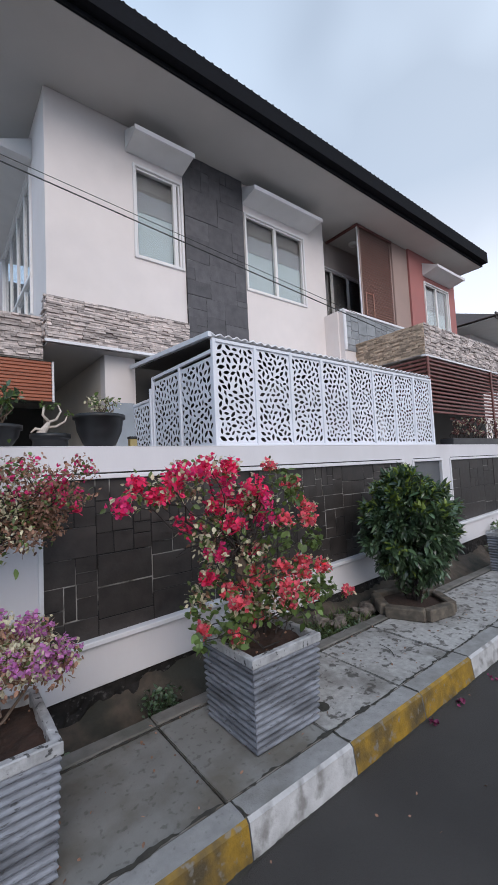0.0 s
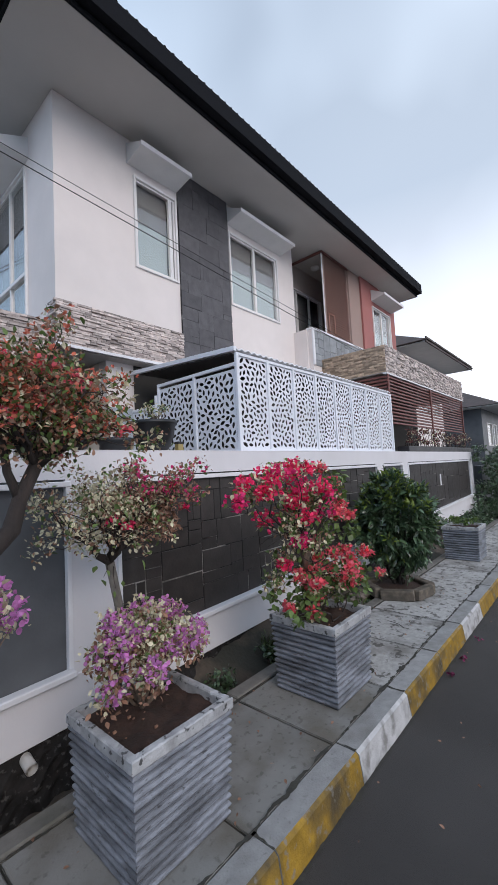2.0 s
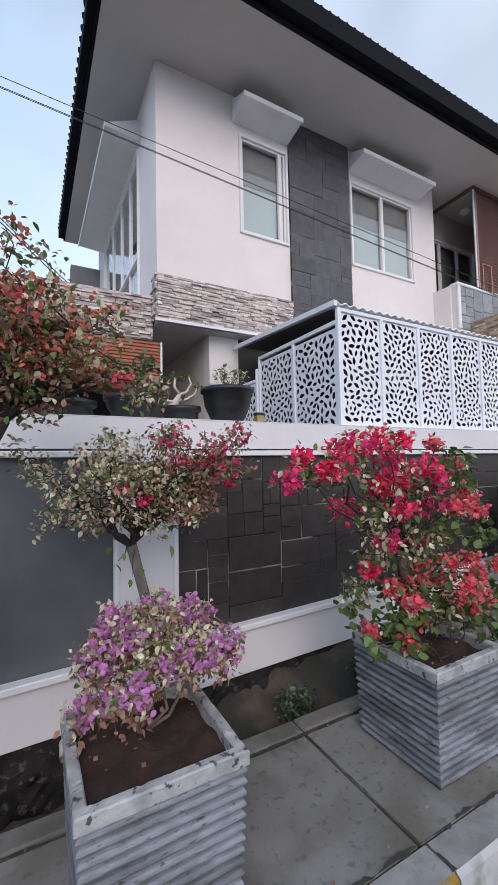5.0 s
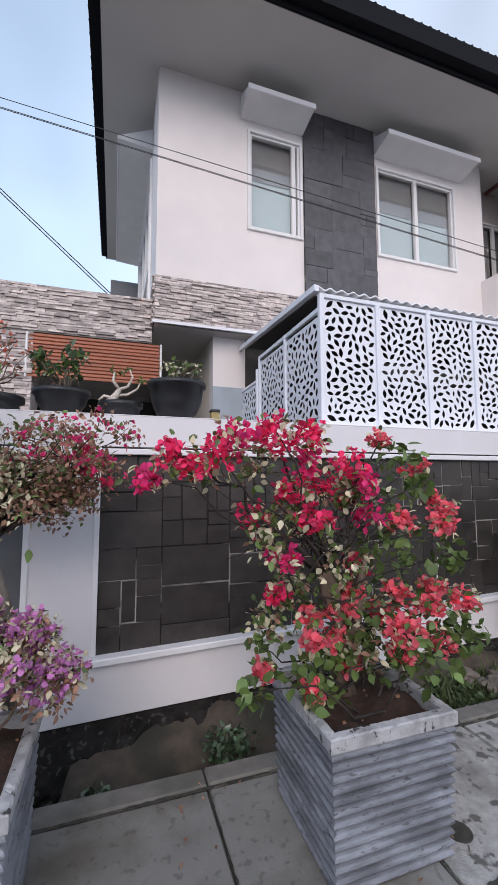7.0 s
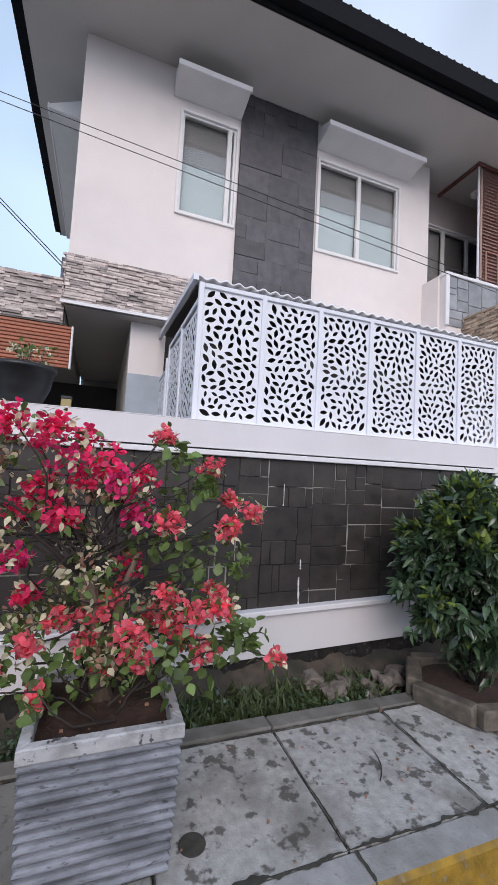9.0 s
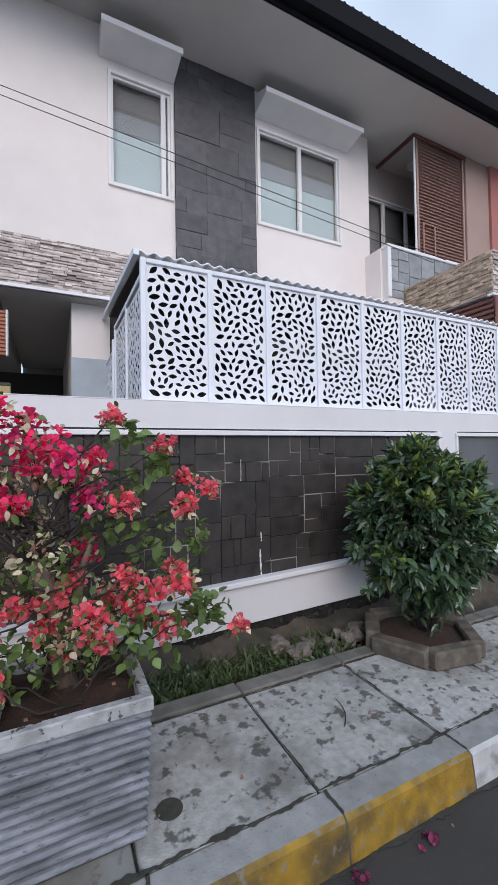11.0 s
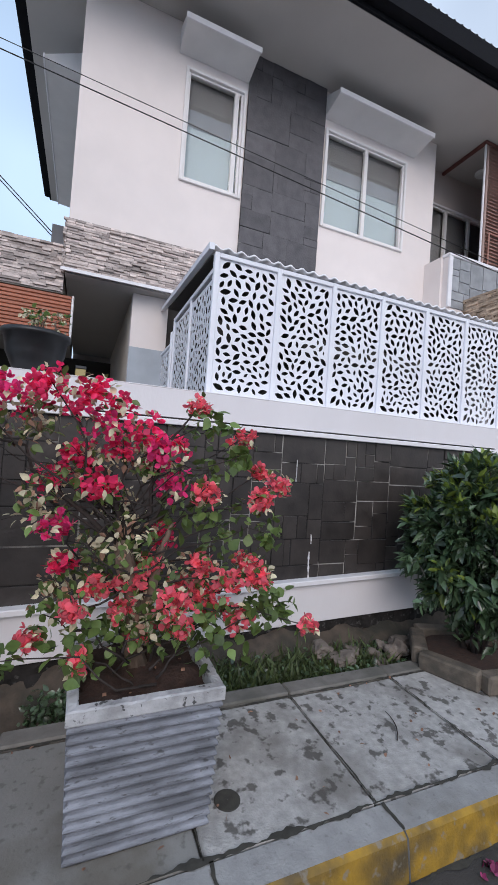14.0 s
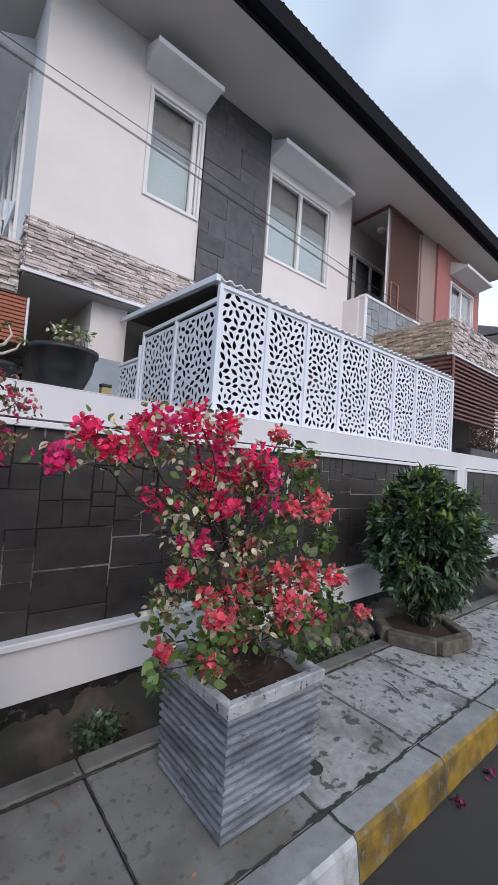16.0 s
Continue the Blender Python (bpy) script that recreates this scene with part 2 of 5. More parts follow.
blind_grey = mat("blind_grey", (0.17, 0.17, 0.18), 0.8, 0.04, 8, 0.0)
film_blue = mat("film_blue", (0.31, 0.375, 0.40), 0.6, 0.04, 5, 0.0)
# Interior shade put into the colour of walls behind openings and the screen.
room_shade = mat("room_shade", (0.06, 0.055, 0.05), 0.9, 0.1, 3, 0.0)
pvc = mat("pvc", (0.55, 0.53, 0.50), 0.5, 0.1, 10, 0.05)
orange_plastic = mat("orange_plastic", (0.32, 0.25, 0.10), 0.5, 0.1, 10, 0.0)

# ---- mesh helpers ----


class Shape:
    """Gathers vertices and faces of one mesh."""

    def __init__(self):
        self.v, self.f = [], []

    def add(self, verts, faces):
        k = len(self.v)
        self.v += [tuple(p) for p in verts]
        self.f += [tuple(i + k for i in f) for f in faces]
        return self

    def box(self, x0, x1, y0, y1, z0, z1):
        return self.add([(x, y, z) for x in (x0, x1) for y in (y0, y1) for z in (z0, z1)],
                        [(0, 1, 3, 2), (4, 6, 7, 5), (0, 4, 5, 1), (2, 3, 7, 6), (0, 2, 6, 4), (1, 5, 7, 3)])

    def rbox(self, x0, x1, y0, y1, z0, z1, r=0.008):
        """A box with chamfered edges."""
        c = [(x0, x1), (y0, y1), (z0, z1)]
        v, idx = [], {}
        for a in range(2):
            for b in range(2):
                for d in range(2):
                    for k in range(3):
                        p = []
                        for ax, s in enumerate((a, b, d)):
                            e = c[ax][s]
                            if ax != k:
                                e += r if s == 0 else -r
                            p.append(e)
                        idx[a, b, d, k] = len(v)
                        v.append(p)
        f = []
        for k in range(3):
            o = [i for i in range(3) if i != k]
            for s in range(2):
                q = []
                for u, w in ((0, 0), (1, 0), (1, 1), (0, 1)):
                    key = [0, 0, 0]
                    key[k], key[o[0]], key[o[1]] = s, u, w
                    q.append(idx[(*key, k)])
                f.append(q)
        for k in range(3):
            o = [i for i in range(3) if i != k]
            for u in range(2):
                for w in range(2):
                    q = []
                    for s, face in ((0, o[0]), (1, o[0]), (1, o[1]), (0, o[1])):
                        key = [0, 0, 0]
                        key[k], key[o[0]], key[o[1]] = s, u, w
                        q.append(idx[(*key, face)])
                    f.append(q)
        for a in range(2):
            for b in range(2):
                for d in range(2):
                    f.append([idx[a, b, d, k] for k in range(3)])
        return self.add(v, f)

    def tube(self, pts, radii, n=7, caps=True):
        pts = [Vector(p) for p in pts]
        rings = []
        for i, p in enumerate(pts):
            d = (pts[min(i + 1, len(pts) - 1)] - pts[max(i - 1, 0)]).normalized()
            a = d.orthogonal().normalized() if i == 0 else (a - d * a.dot(d)).normalized()
            b = d.cross(a)
            r = radii[i] if hasattr(radii, "__len__") else radii
            rings.append([p + r * (math.cos(t * math.tau / n) * a + math.sin(t * math.tau / n) * b) for t in range(n)])
        v = [q for ring in rings for q in ring]
        f = [(i * n + t, i * n + (t + 1) % n, (i + 1) * n + (t + 1) % n, (i + 1) * n + t) for i in range(len(pts) - 1) for t in range(n)]
        if caps:
            f += [tuple(range(n))[::-1], tuple((len(pts) - 1) * n + t for t in range(n))]
        return self.add(v, f)

    def lathe(self, profile, cx, cy, z, n=24):
        v = [(cx + r * math.cos(t * math.tau / n), cy + r * math.sin(t * math.tau / n), z + h) for r, h in profile for t in range(n)]
        f = [(i * n + t, i * n + (t + 1) % n, (i + 1) * n + (t + 1) % n, (i + 1) * n + t) for i in range(len(profile) - 1) for t in range(n)]
        f.append(tuple(range(n))[::-1])
        return self.add(v, f)

    def stone(self, cx, cy, cz, r, rng, squash=0.7):
        bm = bmesh.new()
        bmesh.ops.create_icosphere(bm, subdivisions=3, radius=1)
        seed = Vector((rng.uniform(0, 99), rng.uniform(0, 99), rng.uniform(0, 99)))
        turn = rng.uniform(0, 6.3)
        sx, sy = rng.uniform(0.8, 1.3), rng.uniform(0.7, 1.1)
        v = []
        for q in bm.verts:
            p = q.co * (1 + 0.6 * noise.noise(q.co * 1.2 + seed) - 0.22 * abs(noise.noise(q.co * 2.6 + seed)) + 0.07 * noise.noise(q.co * 7 + seed))
            x, y = p.x * sx * r, p.y * sy * r
            v.append((cx + x * math.cos(turn) - y * math.sin(turn), cy + x * math.sin(turn) + y * math.cos(turn), cz + p.z * r * squash))
        self.add(v, [[q.index for q in f.verts] for f in bm.faces])
        bm.free()
        return self

    def slope(self, k, x0):
        """Lets the shape rise along x."""
        self.v = [(x, y, z + k * (x - x0)) for x, y, z in self.v]
        return self

    def mesh(self, name, smooth=False):
        m = bpy.data.meshes.new(name)
        m.from_pydata(self.v, [], self.f)
        bm = bmesh.new()
        bm.from_mesh(m)
        bmesh.ops.recalc_face_normals(bm, faces=bm.faces)
        bm.to_mesh(m)
        bm.free()
        if smooth:
            m.polygons.foreach_set("use_smooth", [True] * len(m.polygons))
        return m


def part(name, shape, material, parent=None, label="", smooth=False):
    me = shape.mesh(name, smooth) if isinstance(shape, Shape) else shape
    if material and not me.materials:
        me.materials.append(material)
    ob = new(name, me)
    if parent:
        ob.parent = parent
    return tagged(ob, label)


def thing(name, label, category, x=0, y=0, z=0, group="", kind=""):
    ob = new(name)
    ob.empty_display_size = 0.1
    ob.location = (x, y, z)
    bpy.context.view_layer.update()
    return tagged(ob, label, category, group, kind)


def holed(shape, u0, u1, z0, z1, d0, d1, holes, along="x"):
    """A wall with openings that go through it. holes: (u0, u1, z0, z1). along: the axis the wall runs along."""
    us = sorted({u0, u1, *[h[0] for h in holes], *[h[1] for h in holes]})
    zs = sorted({z0, z1, *[h[2] for h in holes], *[h[3] for h in holes]})
    solid = {}
    for i in range(len(us) - 1):
        for k in range(len(zs) - 1):
            um, zm = (us[i] + us[i + 1]) / 2, (zs[k] + zs[k + 1]) / 2
            solid[i, k] = not any(h[0] < um < h[1] and h[2] < zm < h[3] for h in holes)

    def p(u, d, z):
        return (u, d, z) if along == "x" else (d, u, z)

    for (i, k), s in solid.items():
        if not s:
            continue
        a, b, c, e = us[i], us[i + 1], zs[k], zs[k + 1]
        shape.add([p(a, d0, c), p(b, d0, c), p(b, d0, e), p(a, d0, e)], [(0, 1, 2, 3)])
        shape.add([p(a, d1, c), p(b, d1, c), p(b, d1, e), p(a, d1, e)], [(3, 2, 1, 0)])
        for (di, dk), q in {(-1, 0): (a, a, c, e), (1, 0): (b, b, c, e), (0, -1): (a, b, c, c), (0, 1): (a, b, e, e)}.items():
            if not solid.get((i + di, k + dk), False):
                if di:
                    shape.add([p(q[0], d0, c), p(q[0], d1, c), p(q[0], d1, e), p(q[0], d0, e)], [(0, 1, 2, 3)])
                else:
                    shape.add([p(a, d0, q[2]), p(b, d0, q[2]), p(b, d1, q[2]), p(a, d1, q[2])], [(0, 1, 2, 3)])
    return shape


def split(x0, x1, z0, z1, rng, most, least, out):
    """Cuts a rectangle into irregular rectangular stones."""
    w, h = x1 - x0, z1 - z0
    if (w > most or h > most * 0.62 or (rng.random() < 0.42 and w * h > 0.022)) and max(w, h) > 2 * least:
        if w > h * 1.25 or (w > h * 0.7 and rng.random() < 0.5):
            c = x0 + w * rng.uniform(0.3, 0.7)
            split(x0, c, z0, z1, rng, most, least, out), split(c, x1, z0, z1, rng, most, least, out)
        else:
            c = z0 + h * rng.uniform(0.3, 0.7)
            split(x0, x1, z0, c, rng, most, least, out), split(x0, x1, c, z1, rng, most, least, out)
    else:
        out.append((x0, x1, z0, z1))
    return out


def clad(parent, x0, x1, z0, z1, y, material, seed, most=0.55, least=0.09, gap=0.003):
    """Stone tiles of uneven size on a wall that faces -y, on a bed of grout."""
    rng = random.Random(seed)
    part("grout_bed", Shape().box(x0, x1, y - 0.0095, y + 0.02, z0, z1), grout, parent)
    for a, b, c, d in split(x0, x1, z0, z1, rng, most, least, []):
        g = gap * rng.choice((0.35, 0.6, 1.0, 1.5))
        t = rng.choice((0.0115, 0.013, 0.015, 0.019))
        part("tile", Shape().rbox(a + g, b - g, y - t, y + 0.003, c + g, d - g, 0.002), material, parent)


def strips(shape, u0, u1, z0, z1, d, sign, along, rng, rows=20):
    """Split-face stone: courses of thin strips of uneven length and depth."""
    h = (z1 - z0) / rows
    for r in range(rows):
        u = u0 - rng.uniform(0, 0.15)
        while u < u1:
            e = u + rng.uniform(0.06, 0.20)
            a, b = max(u, u0), min(e, u1)
            if b - a > 0.01:
                t = rng.uniform(0.006, 0.034)
                g = 0.0012
                lo, hi = sorted((d, d + sign * t))
                zz0, zz1 = z0 + r * h + g, z0 + (r + 1) * h - g
                if along == "x":
                    shape.box(a + g, b - g, lo, hi, zz0, zz1)
                else:
                    shape.box(lo, hi, a + g, b - g, zz0, zz1)
            u = e
    return shape


# ---- ground, road, pavement ----
tagged(part("ground", Shape().box(-400, 400, -400, 400, -0.9, -0.6), mud), "bare earth reaching to the horizon", "ground", kind="structure")
tagged(part("road", Shape().box(-60, 80, -6.5, 1.86, -0.5, 0.0), asphalt), "dark grey worn asphalt street beside the kerb", "road", kind="structure")
tagged(part("yard", Shape().box(-60, 80, 3.42, 40, -0.6, 0.35), concrete_dark), "concrete yard behind the garden wall", "ground", kind="structure")
tagged(part("far_pavement", Shape().box(-60, 80, -9, -6.5, -0.5, 0.12), concrete_dark), "concrete pavement across the street", "pavement", kind="structure")

JOINT, SLAB = 1.585, 0.7175
pavement = thing("pavement", "grey concrete slab pavement with dark stains and dirty joints", "pavement", kind="structure")
part("bedding", Shape().box(-30, 60, 1.90, 2.88, -0.5, 0.132), joint_dirt, pavement)
slab_mesh = Shape().rbox(0.006, SLAB - 0.006, 2.028, 2.746, 0.05, 0.15, 0.006).mesh("slab")
slab_mesh.materials.append(concrete)
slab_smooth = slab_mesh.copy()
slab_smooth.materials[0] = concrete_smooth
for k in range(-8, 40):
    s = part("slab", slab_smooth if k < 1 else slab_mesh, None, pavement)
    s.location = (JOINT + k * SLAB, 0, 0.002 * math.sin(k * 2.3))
edging_mesh = Shape().rbox(0.003, SLAB - 0.003, 2.758, 2.868, -0.2, 0.165, 0.008).mesh("edging")
edging_mesh.materials.append(concrete_dark)
for k in range(-8, 40):
    s = part("edging", edging_mesh, None, pavement)
    s.location = (JOINT + k * SLAB, 0, 0.004 * math.sin(k * 1.7))

grime = Shape()


def seam(a, b, z, width, seed, steps=160):
    """A ragged ribbon of dirt and moss along a joint."""
    a, b = Vector(a), Vector(b)
    d = (b - a).normalized()
    side = Vector((-d.y, d.x, 0))
    k0 = len(grime.v)
    for i in range(steps + 1):
        q = a.lerp(b, i / steps)
        for sgn in (-1, 1):
            w = max(0.001, width * (0.35 + 1.5 * noise.noise(Vector((q.x * 9 + seed, q.y * 9 + sgn * 7, seed))) + 0.8 * noise.noise(Vector((q.x * 33, q.y * 33 + sgn * 5, seed)))))
            grime.v.append(tuple(q + side * sgn * w + Vector((0, 0, z - q.z))))
    grime.f.extend((k0 + 2 * i, k0 + 2 * i + 1, k0 + 2 * i + 3, k0 + 2 * i + 2) for i in range(steps))


seam((-3, 2.026, 0), (10, 2.026, 0), 0.1545, 0.017, 1.3, 1400)
seam((-3, 2.748, 0), (10, 2.748, 0), 0.1545, 0.014, 2.7, 1400)
for k in range(-5, 10):
    seam((JOINT + k * SLAB, 2.03, 0), (JOINT + k * SLAB, 2.74, 0), 0.1545, 0.006, k * 3.1 + 5, 60)
    seam((JOINT + 0.02 + k * SLAB, 1.90, 0), (JOINT + 0.02 + k * SLAB, 2.02, 0), 0.1545, 0.012, k * 2.3 + 9, 26)
seam((-3, 1.848, 0), (10, 1.848, 0), 0.004, 0.016, 6.1, 1500)
part("joint_grime", grime, joint_dirt, pavement, "dark dirt and moss in the joints")["kind"] = "stuff"

kerb = thing("kerb", "concrete kerb painted in worn yellow and white blocks", "kerb", kind="structure")
kerb_profile = [(2.018, 0.15), (1.898, 0.152), (1.880, 0.138), (1.846, -0.08), (2.018, -0.08)]


def kerb_stone(a, b, top, face):
    s = Shape()
    n = len(kerb_profile)
    s.add([(x, y, z) for x in (a, b) for y, z in kerb_profile], [tuple(range(n))[::-1], tuple(range(n, 2 * n))] + [(i, (i + 1) % n, n + (i + 1) % n, n + i) for i in range(n)])
    m = s.mesh("kerb_stone")
    m.materials.append(top), m.materials.append(face)
    for p in m.polygons:
        p.material_index = 1 if p.normal.y < -0.5 else 0
    return m


kerb_kinds = [kerb_stone(0.004, SLAB - 0.004, kerb_top, c) for c in (kerb_white, kerb_yellow)]
for k in range(-8, 40):
    s = part("kerb_stone", kerb_kinds[0 if k % 3 == 0 else 1], None, kerb)
    s.location = (JOINT + 0.02 + k * SLAB, 0.003 * math.sin(k * 3.1), 0)

# strip of earth between pavement and wall
rng = random.Random(5)
strip = Shape()
NX, NY = 260, 9
for i in range(NX + 1):
    for k in range(NY + 1):
        x, y = -4 + i * 0.06, 2.86 + k * 0.5 / NY
        base = -0.16 if x < 0.95 else (-0.02 if x > 2.5 else -0.16 + 0.14 * (x - 0.95) / 1.55)
        slope = 0.05 if x < 0.95 else 0.26
        z = base + slope * (k / NY) ** 1.5 + 0.05 * noise.noise(Vector((x * 4, y * 4, 1))) + 0.02 * noise.noise(Vector((x * 15, y * 15, 2)))
        strip.v.append((x, y, z))
strip.f = [(i * (NY + 1) + k, (i + 1) * (NY + 1) + k, (i + 1) * (NY + 1) + k + 1, i * (NY + 1) + k + 1) for i in range(NX) for k in range(NY)]
tagged(part("planting_strip", strip, mud, smooth=True), "damp brown earth strip along the garden wall", "earth", kind="structure")

# ---- garden wall ----
garden_wall = thing("wall_garden", "white plastered garden wall with dark slate panels", "wall", kind="structure")
bays = [(-4.2, 0.705), (1.08, 5.395), (5.675, 6.43), (6.72, 11.05)]
holes = [(a, b, 0.49, 1.703) for a, b in bays]
RISE, RISE_AT = 0.026, 1.4  # the ledge climbs along the street
part("wall_body", holed(Shape(), -4.6, 11.4, 0.40, 1.885, 3.325, 3.365, holes), wall_paint, garden_wall)
part("wall_core", Shape().box(-4.6, 11.4, 3.380, 3.66, 0.235, 1.884), wall_paint, garden_wall)
part("coping", Shape().rbox(-4.6, 11.4, 3.3235, 3.665, 1.8855, 1.892, 0.002), wall_paint, garden_wall)
part("foot_band", Shape().rbox(-4.6, 11.4, 3.312, 3.40, 0.228, 0.516, 0.004).slope(RISE, RISE_AT), wall_paint, garden_wall)
for a, b in bays:
    part("ledge", Shape().rbox(a - 0.03, b + 0.03, 3.268, 3.345, 0.517, 0.556, 0.006).slope(RISE, RISE_AT), trim_paint, garden_wall)
    part("moulding", Shape().rbox(a - 0.03, b + 0.03, 3.305, 3.350, 1.655, 1.690, 0.004), trim_paint, garden_wall)
    for px in (a, b):
        foot = 0.56 + RISE * (px - RISE_AT)
        part("moulding", Shape().rbox(px - 0.028 if px == a else px - 0.002, px + 0.002 if px == a else px + 0.028, 3.308, 3.345, foot, 1.654, 0.004), trim_paint, garden_wall)
plinth = Shape()
PN, PM = 420, 12
for i in range(PN + 1):
    for k in range(PM + 1):
        px = -4.4 + i * 0.042
        pz = -0.3 + k * (0.545 + RISE * (px - RISE_AT)) / PM
        rough_by = 0.045 * noise.noise(Vector((px * 7, pz * 9, 3))) + 0.035 * noise.noise(Vector((px * 19, pz * 22, 5)))
        plinth.v.append((px, 3.345 - rough_by * (1 - (k / PM) ** 5) - 0.10 * (1 - k / PM), pz))
plinth.f = [(i * (PM + 1) + k, (i + 1) * (PM + 1) + k, (i + 1) * (PM + 1) + k + 1, i * (PM + 1) + k + 1) for i in range(PN) for k in range(PM)]
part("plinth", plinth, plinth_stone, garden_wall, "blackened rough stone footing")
part("grey_panel", Shape().box(-4.2, 0.705, 3.352, 3.37, 0.491, 1.702), smooth_grey, garden_wall, "smooth grey stone panel")
part("grey_panel", Shape().box(5.675, 6.43, 3.352, 3.37, 0.521, 1.702), smooth_grey, garden_wall, "smooth grey stone panel")
clad(garden_wall, 1.08, 5.395, 0.521, 1.702, 3.358, slate, 19, 0.46, 0.06, 0.004)
clad(garden_wall, 6.72, 11.05, 0.521, 1.702, 3.358, slate, 12, 0.85, 0.12, 0.003)

smear, lime = Shape(), random.Random(77)
for sx, z0, z1, w in ((3.455, 0.61, 0.80, 0.006), (3.46, 0.86, 0.93, 0.004), (3.30, 1.32, 1.48, 0.0025)):
    k0, n = len(smear.v), 26
    for i in range(n + 1):
        z = z0 + (z1 - z0) * i / n
        mid = sx + 0.006 * noise.noise(Vector((sx, z * 9, 4)))
        wide = w * (0.35 + 1.1 * abs(noise.noise(Vector((sx * 3, z * 21, 8)))) + (0.5 if i % 9 < 3 else 0))
        smear.v += [(mid - wide, 3.3365, z), (mid + wide, 3.3365, z), (mid + wide, 3.345, z), (mid - wide, 3.345, z)]
    smear.f += [(k0 + 4 * i + a, k0 + 4 * i + (a + 1) % 4, k0 + 4 * i + 4 + (a + 1) % 4, k0 + 4 * i + 4 + a) for i in range(n) for a in range(4)]
part("lime_streak", smear, wall_paint, garden_wall, "white lime streaks on the slate")["kind"] = "stuff"

# ---- house: upper floor ----
F = 5.345
SOFFIT = 6.43
house = thing("house", "two-storey duplex house with pale plaster, wide eaves and dark roof", "house")
W1, W2 = (2.63, 3.385, 4.575, 5.905), (4.53, 5.935, 4.575, 5.905)
part("wall", holed(Shape(), 1.54, 6.50, 3.28, SOFFIT, F, F + 0.2, [W1, W2]), facade_paint, house)
SW = (6.15, 8.95, 3.85, 5.88)
part("side_wall", holed(Shape(), F + 0.2, 9.6, 3.28, SOFFIT, 1.54, 1.74, [SW], "y"), facade_paint, house)
part("inner_wall", Shape().box(1.8, 6.4, 6.1, 6.2, 3.3, SOFFIT).box(2.0, 2.1, 6.2, 9.5, 3.3, SOFFIT), room_shade, house)
part("floor_slab", Shape().box(1.54, 11.0, 5.549, 9.6, 3.237, 3.279), soffit_grey, house)
part("back_wall", Shape().box(1.54, 11.0, 9.6, 9.8, 0.35, SOFFIT), facade_paint, house)
part("soffit", Shape().box(0.89, 11.25, 4.34, 10.0, SOFFIT - 0.03, SOFFIT), soffit_grey, house)
band = part("stone_band", Shape().box(1.535, 3.40, F - 0.036, F - 0.002, 3.25, 3.80), concrete_dark, house, "split-face stone band in grey and tan")
for u0, u1, d, along, seed in ((1.53, 3.40, F - 0.036, "x", 3), (F - 0.06, F + 0.16, 1.53, "y", 4)):
    rng = random.Random(seed)
    for r in range(20):
        u = u0 - rng.uniform(0, 0.15)
        while u < u1:
            e = u + rng.uniform(0.06, 0.24)
            a, b, t = max(u, u0), min(e, u1), rng.uniform(0.006, 0.036)
            z0, z1 = 3.271 + r * 0.026, 3.271 + (r + 1) * 0.026 - 0.002
            if b - a > 0.012:
                part("stone", Shape().rbox(a + 0.001, b - 0.001, d - t, d, z0, z1, 0.003) if along == "x" else Shape().rbox(d - t, d, a + 0.001, b - 0.001, z0, z1, 0.003), ledgestone_piece, band)
            u = e
part("band_lip", Shape().box(1.50, 3.42, F - 0.075, F - 0.05, 3.235, 3.268), trim_paint, house)
feature = part("feature_panel", Shape().box(3.405, 4.50, F - 0.032, F - 0.002, 3.0, SOFFIT - 0.032), slate_seam, house, "dark grey stone feature panel")
rng = random.Random(21)
for a, b, c, d in split(3.405, 4.50, 3.0, SOFFIT - 0.032, rng, 0.8, 0.10, []):
    t = rng.choice((0.0095, 0.0095, 0.010, 0.014))
    g = rng.choice((0.0003, 0.0003, 0.0005, 0.007))
    part("tile", Shape().rbox(a + 0.0003, b - g, F - 0.026 - t, F - 0.022, c + g, d - 0.0003, 0.0008), slate_grey, feature)

# roof: slab, tile edge, hips
roof = part("roof", Shape().add([(0.78, 4.22, 6.50), (11.35, 4.22, 6.50), (11.35, 10.1, 6.50), (0.78, 10.1, 6.50), (3.7, 7.16, 8.2), (8.4, 7.16, 8.2)],
                                [(0, 1, 5, 4), (1, 2, 5), (2, 3, 4, 5), (3, 0, 4), (3, 2, 1, 0)]), roof_tile, house, "dark grey concrete tile roof")
part("fascia", Shape().box(0.86, 11.28, 4.31, 4.337, 6.40, 6.60).box(0.86, 0.888, 4.34, 10.0, 6.40, 6.60).box(11.252, 11.28, 4.34, 10.0, 6.40, 6.60), roof_tile, roof)
tile_row = Shape()
x = 0.86
while x < 11.3:
    tile_row.tube([(x, 4.195, 6.70), (x, 4.8, 7.0)], [0.024, 0.024], 8)
    x += 0.125
y = 4.32
while y < 10.0:
    tile_row.tube([(0.765, y, 6.605), (1.3, y, 6.90)], [0.042, 0.042], 8)
    y += 0.14
tile_row.box(0.78, 11.3, 4.19, 4.36, 6.46, 6.71).box(0.765, 0.90, 4.2, 10.0, 6.45, 6.62)
tagged(part("tile_edge", tile_row, roof_tile, roof), kind="stuff")
part("hip_ridge", Shape().tube([(0.70, 4.14, 6.70), (0.80, 4.24, 6.80), (1.5, 4.94, 7.13), (3.7, 7.16, 8.3)], [0.08, 0.12, 0.12, 0.12], 8), roof_tile, roof, smooth=True)


